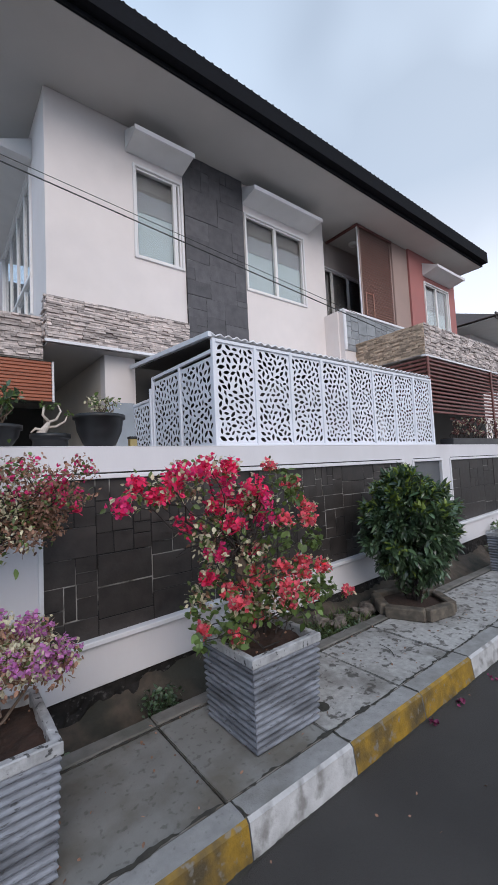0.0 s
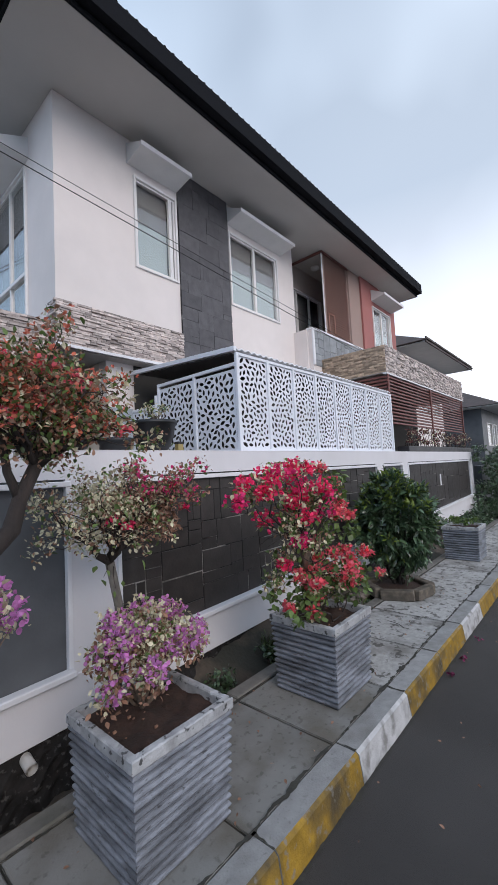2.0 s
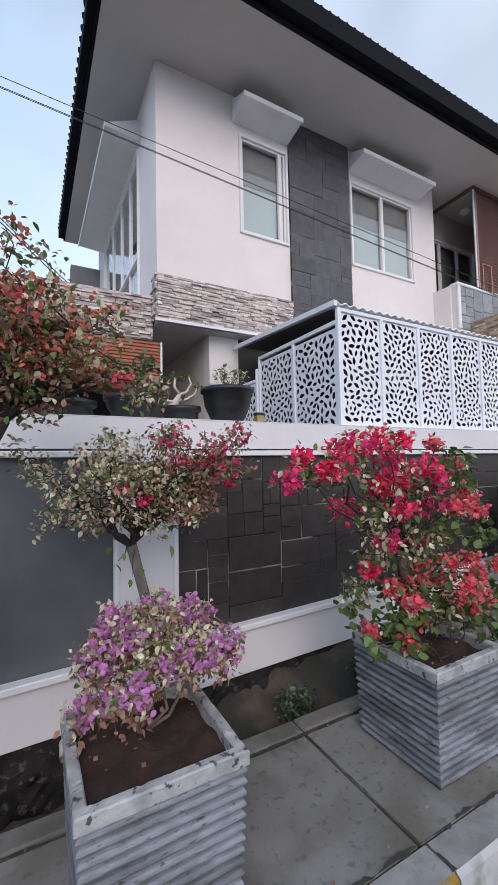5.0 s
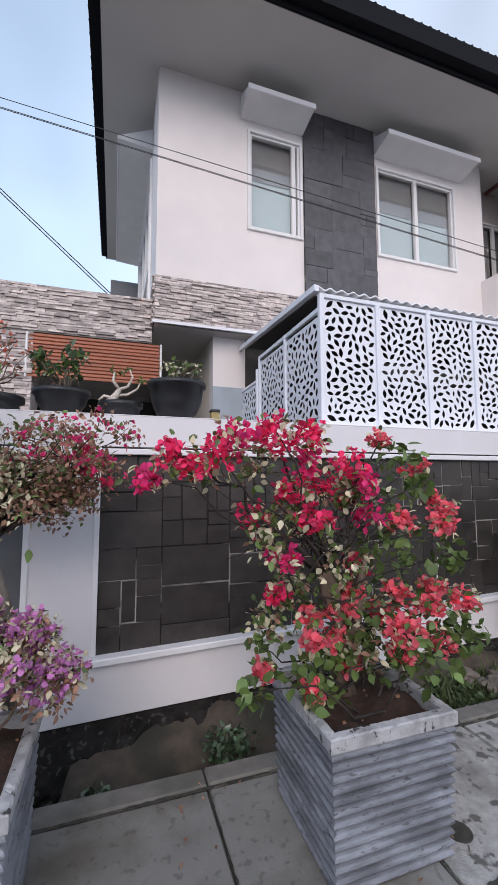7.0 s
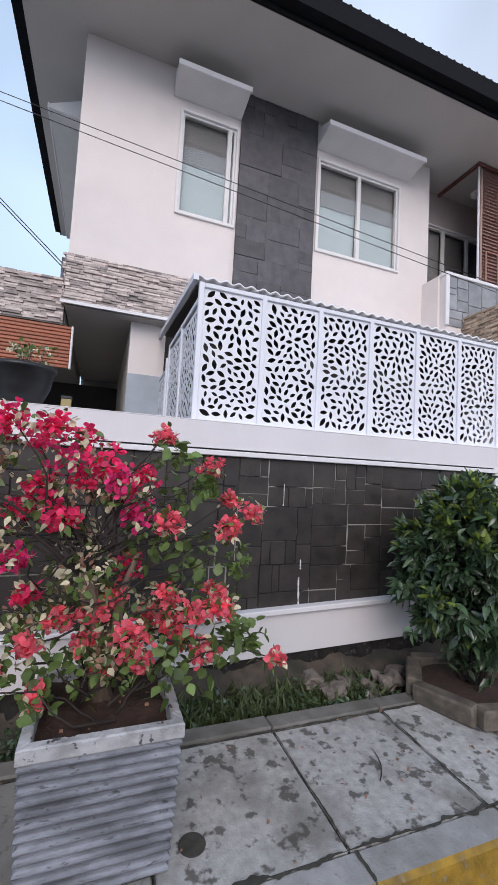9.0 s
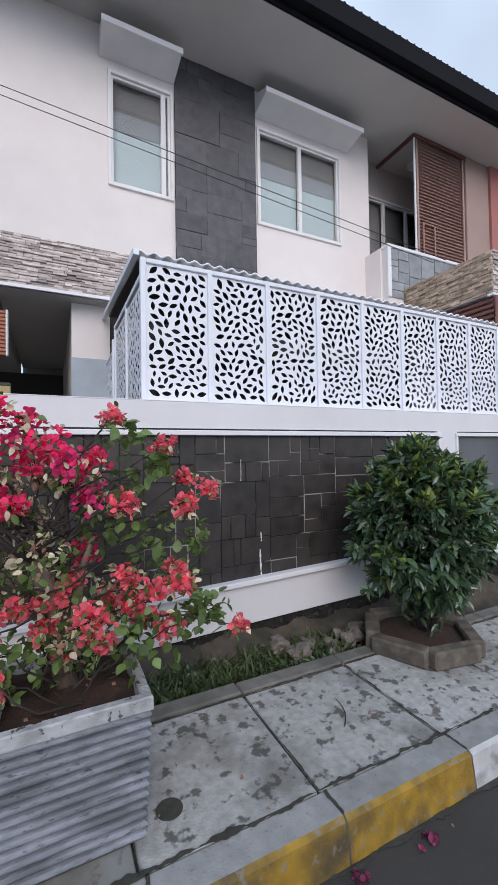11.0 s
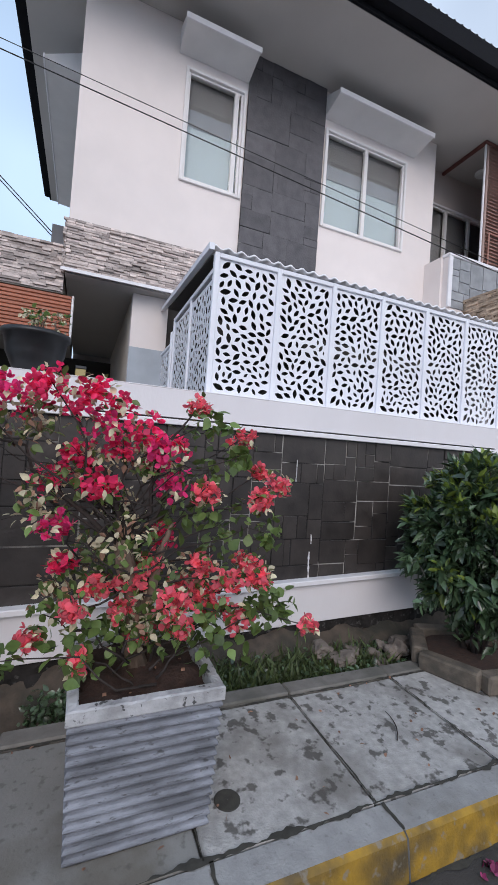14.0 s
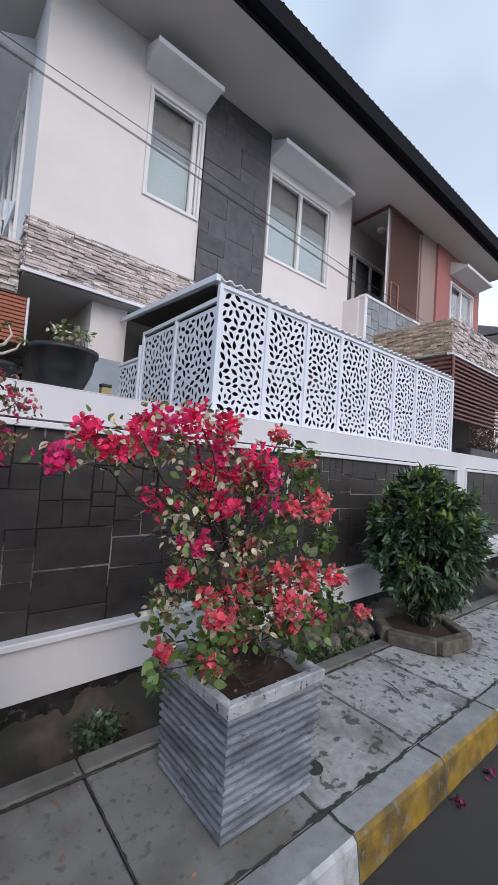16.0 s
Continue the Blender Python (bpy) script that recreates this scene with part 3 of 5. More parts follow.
def window(name, u0, u1, z0, z1, d, sashes, label, along="x", split_at=0.45, transom=None):
    """A white framed window in a wall. d: the wall's outer face. sashes: the bounds of its lights."""
    w = thing(name, label, "window", kind="structure")

    def b(s, a0, a1, d0, d1, c0, c1, r=0.004):
        return s.rbox(a0, a1, d0, d1, c0, c1, r) if along == "x" else s.rbox(d0, d1, a0, a1, c0, c1, r)

    t = 0.034
    fr = Shape()
    b(fr, u0, u0 + t, d - 0.03, d + 0.08, z0, z1), b(fr, u1 - t, u1, d - 0.03, d + 0.08, z0, z1)
    b(fr, u0 + t, u1 - t, d - 0.029, d + 0.08, z0, z0 + t), b(fr, u0 + t, u1 - t, d - 0.029, d + 0.08, z1 - t, z1)
    if transom:
        b(fr, u0 + t, u1 - t, d - 0.02, d + 0.07, transom - 0.025, transom + 0.025)
    part("window_frame", fr, frame_white, w)
    for a, c in zip(sashes[:-1], sashes[1:]):
        a, c = max(a, u0 + t), min(c, u1 - t)
        q = 0.028
        sf = Shape()
        b(sf, a, a + q, d + 0.0, d + 0.05, z0 + t, z1 - t, 0.003), b(sf, c - q, c, d + 0.0, d + 0.05, z0 + t, z1 - t, 0.003)
        b(sf, a + q, c - q, d + 0.001, d + 0.049, z0 + t, z0 + t + q, 0.003), b(sf, a + q, c - q, d + 0.001, d + 0.049, z1 - t - q, z1 - t, 0.003)
        sash = part("sash", sf, frame_white, w)
        g = part("pane", b(Shape(), a + q, c - q, d + 0.022, d + 0.028, z0 + t + q, z1 - t - q, 0.001), window_glass, sash)
        g.visible_shadow = False
        zs = z1 - (z1 - z0) * split_at
        part("blind", b(Shape(), a + 0.01, c - 0.01, d + 0.09, d + 0.095, zs, z1 - t, 0.001), blind_grey, w, "grey roller blind")
        part("film", b(Shape(), a + 0.01, c - 0.01, d + 0.10, d + 0.104, z0 + t, zs + 0.02, 0.001), film_blue, w, "pale blue-green curtain")
    return w


window("window_1", *W1, F, [2.63, 3.27, 3.385], "white framed sliding window with a grey blind")
window("window_2", *W2, F, [4.53, 5.225, 5.935], "white framed two-light window with grey blinds")
window("window_3", *SW, 1.54, [6.15, 6.78, 7.40, 8.13, 8.95], "white framed side window with four lights", "y", 0.5, 4.42)


def canopy(u0, u1, d_wall, d_out, z_wall, z_out, along="x"):
    """A sloping slab over a window, with a white lip."""
    c = thing("window_canopy", "white concrete window canopy with a raised lip", "canopy", group="window canopies")
    s = Shape()
    t = 0.05
    pts = []
    for u in (u0, u1):
        for d, z in ((d_wall, z_wall), (d_out, z_out), (d_out, z_out + t), (d_wall, z_wall + 0.30)):
            pts.append((u, d, z) if along == "x" else (d, u, z))
    s.add(pts, [(0, 1, 2, 3), (7, 6, 5, 4), (0, 4, 5, 1), (1, 5, 6, 2), (2, 6, 7, 3), (3, 7, 4, 0)])
    part("slab", s, canopy_paint, c)
    lip = Shape()
    if along == "x":
        lip.rbox(u0 - 0.012, u1 + 0.012, d_out - 0.02, d_out - 0.001, z_out - 0.012, z_out + 0.055, 0.004)
    else:
        lip.rbox(d_out - 0.02, d_out - 0.001, u0 - 0.012, u1 + 0.012, z_out - 0.012, z_out + 0.055, 0.004)
    part("lip", lip, trim_paint, c)
    return c


canopy(2.54, 3.40, F - 0.001, 4.985, 6.03, 6.09)
canopy(4.50, 6.07, F - 0.001, 4.985, 6.03, 6.09)
canopy(6.08, 9.25, 1.539, 1.10, 5.94, 5.98, "y")

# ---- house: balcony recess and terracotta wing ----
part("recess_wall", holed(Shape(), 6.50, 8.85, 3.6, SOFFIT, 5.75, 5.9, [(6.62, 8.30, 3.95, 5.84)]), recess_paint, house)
part("recess_cheek", Shape().box(6.38, 6.499, F + 0.2, 5.75, 3.6, SOFFIT), facade_paint, house)
part("balcony_floor", Shape().box(6.50, 8.85, 5.03, 5.75, 3.6, 3.85), cream_paint, house)
parapet = part("parapet", Shape().box(6.44, 8.85, 4.93, 5.03, 3.5, 4.48).box(6.40, 6.499, 5.03, F, 3.5, 4.50), facade_paint, house)
part("parapet_rim", Shape().rbox(6.42, 8.80, 4.895, 5.05, 4.48, 4.53).rbox(6.42, 6.49, 4.895, 4.929, 3.75, 4.479), trim_paint, parapet)
rng = random.Random(8)
for a, b, c, d in split(6.495, 8.84, 3.75, 4.478, rng, 0.7, 0.12, []):
    part("tile", Shape().rbox(a + 0.005, b - 0.005, 4.915, 4.932, c + 0.005, d - 0.005, 0.002), parapet_stone, parapet)
window("window_4", 6.62, 8.30, 3.95, 5.84, 5.75, [6.62, 7.22, 7.76, 8.30], "white framed balcony door with dark panes", split_at=0.9)
screen_door = thing("louvre_shutter", "red-brown louvred wooden shutter on the balcony", "shutter")
part("shutter_frame", Shape().rbox(7.13, 7.17, 4.96, 5.0, 4.531, 6.39).rbox(8.20, 8.24, 4.96, 5.0, 4.531, 6.39).rbox(7.17, 8.20, 4.985, 5.0, 4.531, 6.39), tan_paint, screen_door)
slat_mesh = Shape().add([(7.17, 4.955, 0), (8.2, 4.955, 0), (8.2, 4.985, 0.03), (7.17, 4.985, 0.03), (7.17, 4.955, 0.006), (8.2, 4.955, 0.006), (8.2, 4.985, 0.036), (7.17, 4.985, 0.036)],
                        [(0, 1, 2, 3), (4, 5, 6, 7), (0, 1, 5, 4), (2, 3, 7, 6), (0, 3, 7, 4), (1, 2, 6, 5)]).mesh("slat")
slat_mesh.materials.append(wood_rose)
for k in range(34):
    part("slat", slat_mesh, None, screen_door).location = (0, 0, 4.54 + k * 0.054)
part("top_track", Shape().rbox(7.05, 8.26, 4.93, 4.958, 6.345, 6.395).rbox(7.05, 7.10, 4.959, 5.74, 6.345, 6.395), wood_red, screen_door, "dark brown top rail")
part("hatch", Shape().rbox(7.22, 7.25, 4.94, 4.953, 4.55, 5.05).rbox(7.47, 7.50, 4.94, 4.953, 4.55, 5.05).rbox(7.25, 7.47, 4.94, 4.953, 5.02, 5.05), wood_rose, screen_door)
tagged(part("post", Shape().tube([(7.09, 4.97, 4.53), (7.09, 4.97, 6.40)], 0.016, 8), trim_paint), "thin white balcony post under the eave", "post")
part("wing_wall", holed(Shape(), 8.85, 10.95, 3.4, SOFFIT, 4.90, 5.1, [(9.42, 10.58, 4.46, 5.80)]), terracotta_paint, house, "terracotta painted wall")
part("wing_side", Shape().box(8.85, 9.0, 5.10, 5.75, 3.4, SOFFIT).box(10.75, 10.95, 5.1, 9.6, 0.35, SOFFIT), tan_paint, house)
part("wing_pier", Shape().rbox(8.26, 8.849, 4.94, 5.2, 4.532, SOFFIT - 0.031), tan_paint, house)
window("window_5", 9.42, 10.58, 4.46, 5.80, 4.90, [9.42, 10.0, 10.58], "white framed window in the terracotta wall")
canopy(9.42, 10.74, 4.899, 4.55, 5.93, 6.0)
part("roof_light", Shape().rbox(8.9, 10.8, 4.55, 5.2, 6.75, 7.06, 0.01), roof_sheet, roof, "thin grey rooflight frame")

lamp = thing("ceiling_lamp", "small round white ceiling lamp over the balcony", "lamp", 7.62, 5.45, SOFFIT - 0.03)
part("base", Shape().lathe([(0.10, -0.035), (0.10, 0.0), (0.001, 0.0)], 0, 0, 0, 20), frame_white, lamp)
part("shade", Shape().lathe([(0.02, -0.075), (0.07, -0.062), (0.092, -0.036)], 0, 0, 0, 20), canopy_paint, lamp, "unlit milky shade")

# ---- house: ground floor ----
# Coloured near-black so the screen's holes show deep shade behind them.
part("ground_wall", Shape().box(2.66, 10.75, 5.55, 5.7, 0.35, 3.236), room_shade, house)
part("porch_pier", Shape().box(2.25, 2.659, 5.52, 5.7, 0.35, 3.236), facade_paint, house)
part("tile_dado", Shape().rbox(2.245, 2.63, 5.505, 5.519, 0.36, 2.62, 0.003), dado_tile, house, "pale grey-blue tiles on the pier")
part("porch_wall", Shape().box(2.25, 2.4, 5.7, 9.6, 0.35, 3.236), cream_paint, house)
part("porch_ceiling", Shape().box(1.54, 6.5, F, 5.548, 3.237, 3.279), soffit_grey, house)
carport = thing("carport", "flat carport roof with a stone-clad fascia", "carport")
part("roof_slab", Shape().box(-6.0, 1.52, 5.50, 9.5, 3.08, 3.50), soffit_grey, carport)
part("stone_fascia", strips(Shape(), -6.0, 1.525, 3.075, 3.575, 5.498, -1, "x", random.Random(13)), ledgestone, carport, "split-face stone fascia in grey and tan")["kind"] = "stuff"
part("fascia_core", Shape().box(-6.0, 1.525, 5.497, 5.60, 3.06, 3.58), concrete_dark, carport)
part("pillar", strips(Shape().box(-0.55, 0.31, 5.52, 5.9, 0.35, 3.06), -0.55, 0.31, 0.4, 3.06, 5.52, -1, "x", random.Random(14), 95), ledgestone, carport)["kind"] = "stuff"
part("carport_back", Shape().box(-6.0, 2.25, 9.3, 9.45, 0.35, 3.08), room_shade, carport)
blind = thing("slatted_blind", "orange-brown wooden slatted blind under the carport fascia", "blind")
for px in (0.25, 1.63):
    part("blind_post", Shape().rbox(px - 0.012, px + 0.012, 5.49, 5.54, 2.57, 3.06), frame_white, blind)
blind_slat = Shape().rbox(0.264, 1.616, 5.505, 5.525, 0, 0.034, 0.006).mesh("slat")
blind_slat.materials.append(wood)
for k in range(12):
    part("slat", blind_slat, None, blind).location = (0, 0, 2.580 + k * 0.040)
part("rear_block", Shape().box(0.98, 1.539, 9.62, 9.9, 3.5, 5.75), blind_grey, house)

# ---- screen with leaf-shaped cut-outs ----


def leaf_panel(name, w, h, seed, count):
    """A sheet with leaf-shaped holes, in the x-z plane, 3 mm thick: one hole in each cell round evenly strewn points."""
    rng = random.Random(seed)
    m = 0.012
    seeds = []
    need = 0.92 * math.sqrt(w * h / count)
    while len(seeds) < count and need > 0.01:
        for _ in range(400):
            q = (rng.uniform(m + 0.02, w - m - 0.02), rng.uniform(m + 0.02, h - m - 0.02))
            if all((q[0] - a) ** 2 + (q[1] - b) ** 2 > need * need for a, b in seeds):
                seeds.append(q)
                if len(seeds) == count:
                    break
        need *= 0.96

    def cell(c):
        poly = [(m, m), (w - m, m), (w - m, h - m), (m, h - m)]
        for o in seeds:
            if o is c or math.hypot(o[0] - c[0], o[1] - c[1]) > 0.3:
                continue
            nx, nz = o[0] - c[0], o[1] - c[1]
            d = (nx * (o[0] + c[0]) + nz * (o[1] + c[1])) / 2
            cut = []
            for j in range(len(poly)):
                p1, p2 = poly[j], poly[(j + 1) % len(poly)]
                s1, s2 = nx * p1[0] + nz * p1[1] - d, nx * p2[0] + nz * p2[1] - d
                if s1 <= 0:
                    cut.append(p1)
                if s1 * s2 < 0:
                    f = s1 / (s1 - s2)
                    cut.append((p1[0] + f * (p2[0] - p1[0]), p1[1] + f * (p2[1] - p1[1])))
            poly = cut
        return poly

    s = Shape()

    def put(ring, holed_at):
        """Front, back and rim of one cell."""
        n = len(holed_at)
        front = [(x, 0.0, z) for x, z in holed_at]
        back = [(x, 0.003, z) for x, z in holed_at]
        s.add(front + back, [(j, (j + 1) % n, n + (j + 1) % n, n + j) for j in range(n)])
        for poly in ring:
            s.add([(x, 0.0, z) for x, z in poly], [tuple(range(len(poly)))])
            s.add([(x, 0.003, z) for x, z in poly], [tuple(range(len(poly)))[::-1]])

    for c in seeds:
        q = cell(c)
        cx, cz = sum(v[0] for v in q) / len(q), sum(v[1] for v in q) / len(q)

        def reach(a):
            """How far the cell's edge is from its middle in a direction."""
            best = 9.0
            ux, uz = math.cos(a), math.sin(a)
            for j in range(len(q)):
                (x1, z1), (x2, z2) = q[j], q[(j + 1) % len(q)]
                ex, ez = x2 - x1, z2 - z1
                det = ux * -ez + uz * ex
                if abs(det) < 1e-12:
                    continue
                t = ((x1 - cx) * -ez + (z1 - cz) * ex) / det
                f = (ux * (z1 - cz) - uz * (x1 - cx)) / det
                if t > 1e-9 and -1e-6 <= f <= 1 + 1e-6:
                    best = min(best, t)
            return best

        # the way the leaf points: the roomiest of a few
        turn = max((rng.uniform(0, math.pi) for _ in range(4)), key=lambda a: min(reach(a), reach(a + math.pi)))

        ln = min(0.046, 0.93 * min(reach(turn), reach(turn + math.pi)))
        wd = min(0.46 * ln, 0.84 * min(reach(turn + math.pi / 2), reach(turn - math.pi / 2)))
        N = 16
        angles = [turn + j * math.tau / N for j in range(N)]
        hole, edge = [], []
        for j, a in enumerate(angles):
            b = a - turn
            k = wd * (math.cos(b) / ln) ** 2
            across = abs(math.sin(b))
            r = (math.sqrt(across * across + 4 * wd * k) - across) / (2 * k) if k > 1e-6 else wd
            r = min(r, 0.90 * reach(a))
            hole.append((cx + r * math.cos(a), cz + r * math.sin(a)))
            r = reach(a)
            edge.append((cx + r * math.cos(a), cz + r * math.sin(a)))
        ring = []
        for j in range(N):
            a0 = angles[j]
            corner = [v for v in q if 1e-6 < (math.atan2(v[1] - cz, v[0] - cx) - a0) % math.tau < math.tau / N - 1e-6]
            corner.sort(key=lambda v: (math.atan2(v[1] - cz, v[0] - cx) - a0) % math.tau)
            ring.append([hole[j], edge[j], *corner, edge[(j + 1) % N], hole[(j + 1) % N]])
        put(ring, hole)
    s.box(0, w, 0, 0.003, 0, m).box(0, w, 0, 0.003, h - m, h).box(0, m, 0, 0.003, m, h - m).box(w - m, w, 0, 0.003, m, h - m)
    me = bpy.data.meshes.new(name)
    me.from_pydata(s.v, [], s.f)
    me.materials.append(metal_white)
    return me


SX0, SX1, SY, SZ0, SZ1 = 2.645, 6.75, 3.57, 1.895, 2.955
screen = thing("privacy_screen", "white metal privacy screen with leaf-shaped cut-outs on the wall", "screen", SX0, SY, SZ0)
screen.location = (0, 0, 0)
posts = [SX0 + k * (SX1 - SX0) / 8 for k in range(9)]
kinds = [leaf_panel("panel", posts[1] - posts[0] - 0.03, SZ1 - SZ0 - 0.06, k, 102) for k in (1, 2, 3)]
for k in range(8):
    part("panel", kinds[k % 3], None, screen).location = (posts[k] + 0.015, SY, SZ0 + 0.03)
for p in posts:
    part("post", Shape().rbox(p - 0.02, p + 0.02, SY - 0.02, SY + 0.02, SZ0, SZ1, 0.004), metal_white, screen)
part("rail", Shape().rbox(SX0 + 0.02, SX1 - 0.02, SY - 0.018, SY + 0.018, SZ0, SZ0 + 0.035, 0.004), metal_white, screen)
part("rail", Shape().rbox(SX0 + 0.02, SX1 - 0.02, SY - 0.018, SY + 0.018, SZ1 - 0.035, SZ1, 0.004), metal_white, screen)
side_kind = leaf_panel("panel", 0.65, 0.86, 7, 96)
for y0 in (SY + 0.02, SY + 0.69):
    p = part("panel", side_kind, None, screen)
    p.rotation_euler, p.location = (0, 0, radians(90)), (SX0, y0 + 0.015, SZ0 + 0.03)
for y0 in (SY + 0.68, SY + 1.37):
    part("post", Shape().rbox(SX0 - 0.018, SX0 + 0.018, y0 - 0.018, y0 + 0.018, SZ0 - 0.1, SZ1 - 0.1, 0.004), metal_white, screen)
part("rail", Shape().rbox(SX0 - 0.016, SX0 + 0.016, SY + 0.02, SY + 1.36, SZ0, SZ0 + 0.03, 0.004), metal_white, screen)
part("rail", Shape().rbox(SX0 - 0.016, SX0 + 0.016, SY + 0.02, SY + 1.36, SZ1 - 0.14, SZ1 - 0.10, 0.004), metal_white, screen)
gate = thing("side_gate", "low white metal gate with leaf-shaped cut-outs", "gate")
gp = part("panel", side_kind, None, gate)
gp.rotation_euler, gp.location = (0, 0, radians(90)), (SX0 - 0.02, 5.0, SZ0 - 0.2)
part("gate_frame", Shape().rbox(SX0 - 0.035, SX0 + 0.0, 4.96, 5.0, 0.6, 2.72).rbox(SX0 - 0.035, SX0 + 0.0, 5.65, 5.69, 0.6, 2.72).rbox(SX0 - 0.035, SX0, 5.0, 5.65, 2.56, 2.60).rbox(SX0 - 0.035, SX0, 5.0, 5.65, 1.64, 1.69), metal_white, gate)
patio = thing("patio_roof", "corrugated white patio roof behind the privacy screen", "roof")
sheet = Shape()
n = 240
for side, dz in ((0, 0.0), (1, 0.014)):
    for i in range(n + 1):
        x = 2.60 + i * 4.16 / n
        w = 0.012 * math.sin(i * math.tau / 6)
        sheet.v += [(x, 3.56, 2.985 + w + dz), (x, 5.30, 3.10 + w + dz)]
m2 = 2 * (n + 1)
sheet.f = [(2 * i, 2 * i + 2, 2 * i + 3, 2 * i + 1) for i in range(n)] + [(m2 + 2 * i, m2 + 2 * i + 1, m2 + 2 * i + 3, m2 + 2 * i + 2) for i in range(n)]
sheet.f += [(2 * i, m2 + 2 * i, m2 + 2 * i + 2, 2 * i + 2) for i in range(n)]
part("sheet", sheet, roof_sheet, patio, smooth=True)
part("edge_beam", Shape().add([(x, y, z) for x in (2.575, 2.615) for y, z in ((3.54, 2.957), (3.54, 3.006), (5.50, 3.128), (5.50, 3.079))], [(0, 1, 2, 3), (7, 6, 5, 4), (0, 4, 5, 1), (1, 5, 6, 2), (2, 6, 7, 3), (3, 7, 4, 0)]), metal_white, patio)
# Added dark sheet that stands in for the shade below the corrugations.
part("lining", Shape().add([(x, y, z) for x in (2.62, 6.74) for y, z in ((3.62, 2.945), (3.62, 2.955), (5.30, 3.065), (5.30, 3.055))], [(0, 1, 2, 3), (7, 6, 5, 4), (0, 4, 5, 1), (1, 5, 6, 2), (2, 6, 7, 3), (3, 7, 4, 0)]), room_shade, patio, "dark sheet added as shade under the patio roof")

# ---- neighbour's porch ----
porch = thing("neighbour_porch", "neighbour's porch with stone-clad fascia and red louvres", "porch")
part("stone_fascia", strips(Shape(), 6.76, 12.2, 3.39, 3.90, 3.61, -1, "x", random.Random(31), 17), ledgestone, porch)["kind"] = "stuff"
# The side face takes the shaded copy; the sky-lit front keeps the lighter stone.
part("side_fascia", strips(Shape(), 3.60, 5.33, 3.39, 3.90, 6.77, -1, "y", random.Random(32), 17), ledgestone_shaded, porch)["kind"] = "stuff"
part("porch_roof", Shape().box(6.772, 12.2, 3.612, 5.34, 3.38, 3.89), soffit_grey, porch)
part("lip", Shape().box(6.74, 12.22, 3.585, 3.66, 3.35, 3.379), trim_paint, porch)
louvre_mesh = Shape().rbox(6.80, 12.0, 3.60, 3.63, 0, 0.036, 0.006).mesh("slat")
louvre_mesh.materials.append(wood_red)
side_mesh = Shape().rbox(6.77, 6.80, 3.61, 4.55, 0, 0.04, 0.006).mesh("slat")
side_mesh.materials.append(wood_red)
for k in range(14):
    part("slat", louvre_mesh, None, porch).location = (0, 0, 2.43 + k * 0.066)
    part("slat", side_mesh, None, porch).location = (0, 0, 2.43 + k * 0.066)
for px in (6.79, 9.22, 11.97):
    part("louvre_post", Shape().rbox(px - 0.025, px + 0.025, 3.57, 3.599, 1.893, 3.349), wood_red, porch)
part("porch_wall", Shape().box(6.85, 12.2, 4.9, 5.0, 0.35, 3.38), room_shade, porch)
part("porch_return", Shape().box(6.78, 6.95, 4.56, 4.9, 0.35, 3.38), facade_paint, porch)

# ---- planters ----


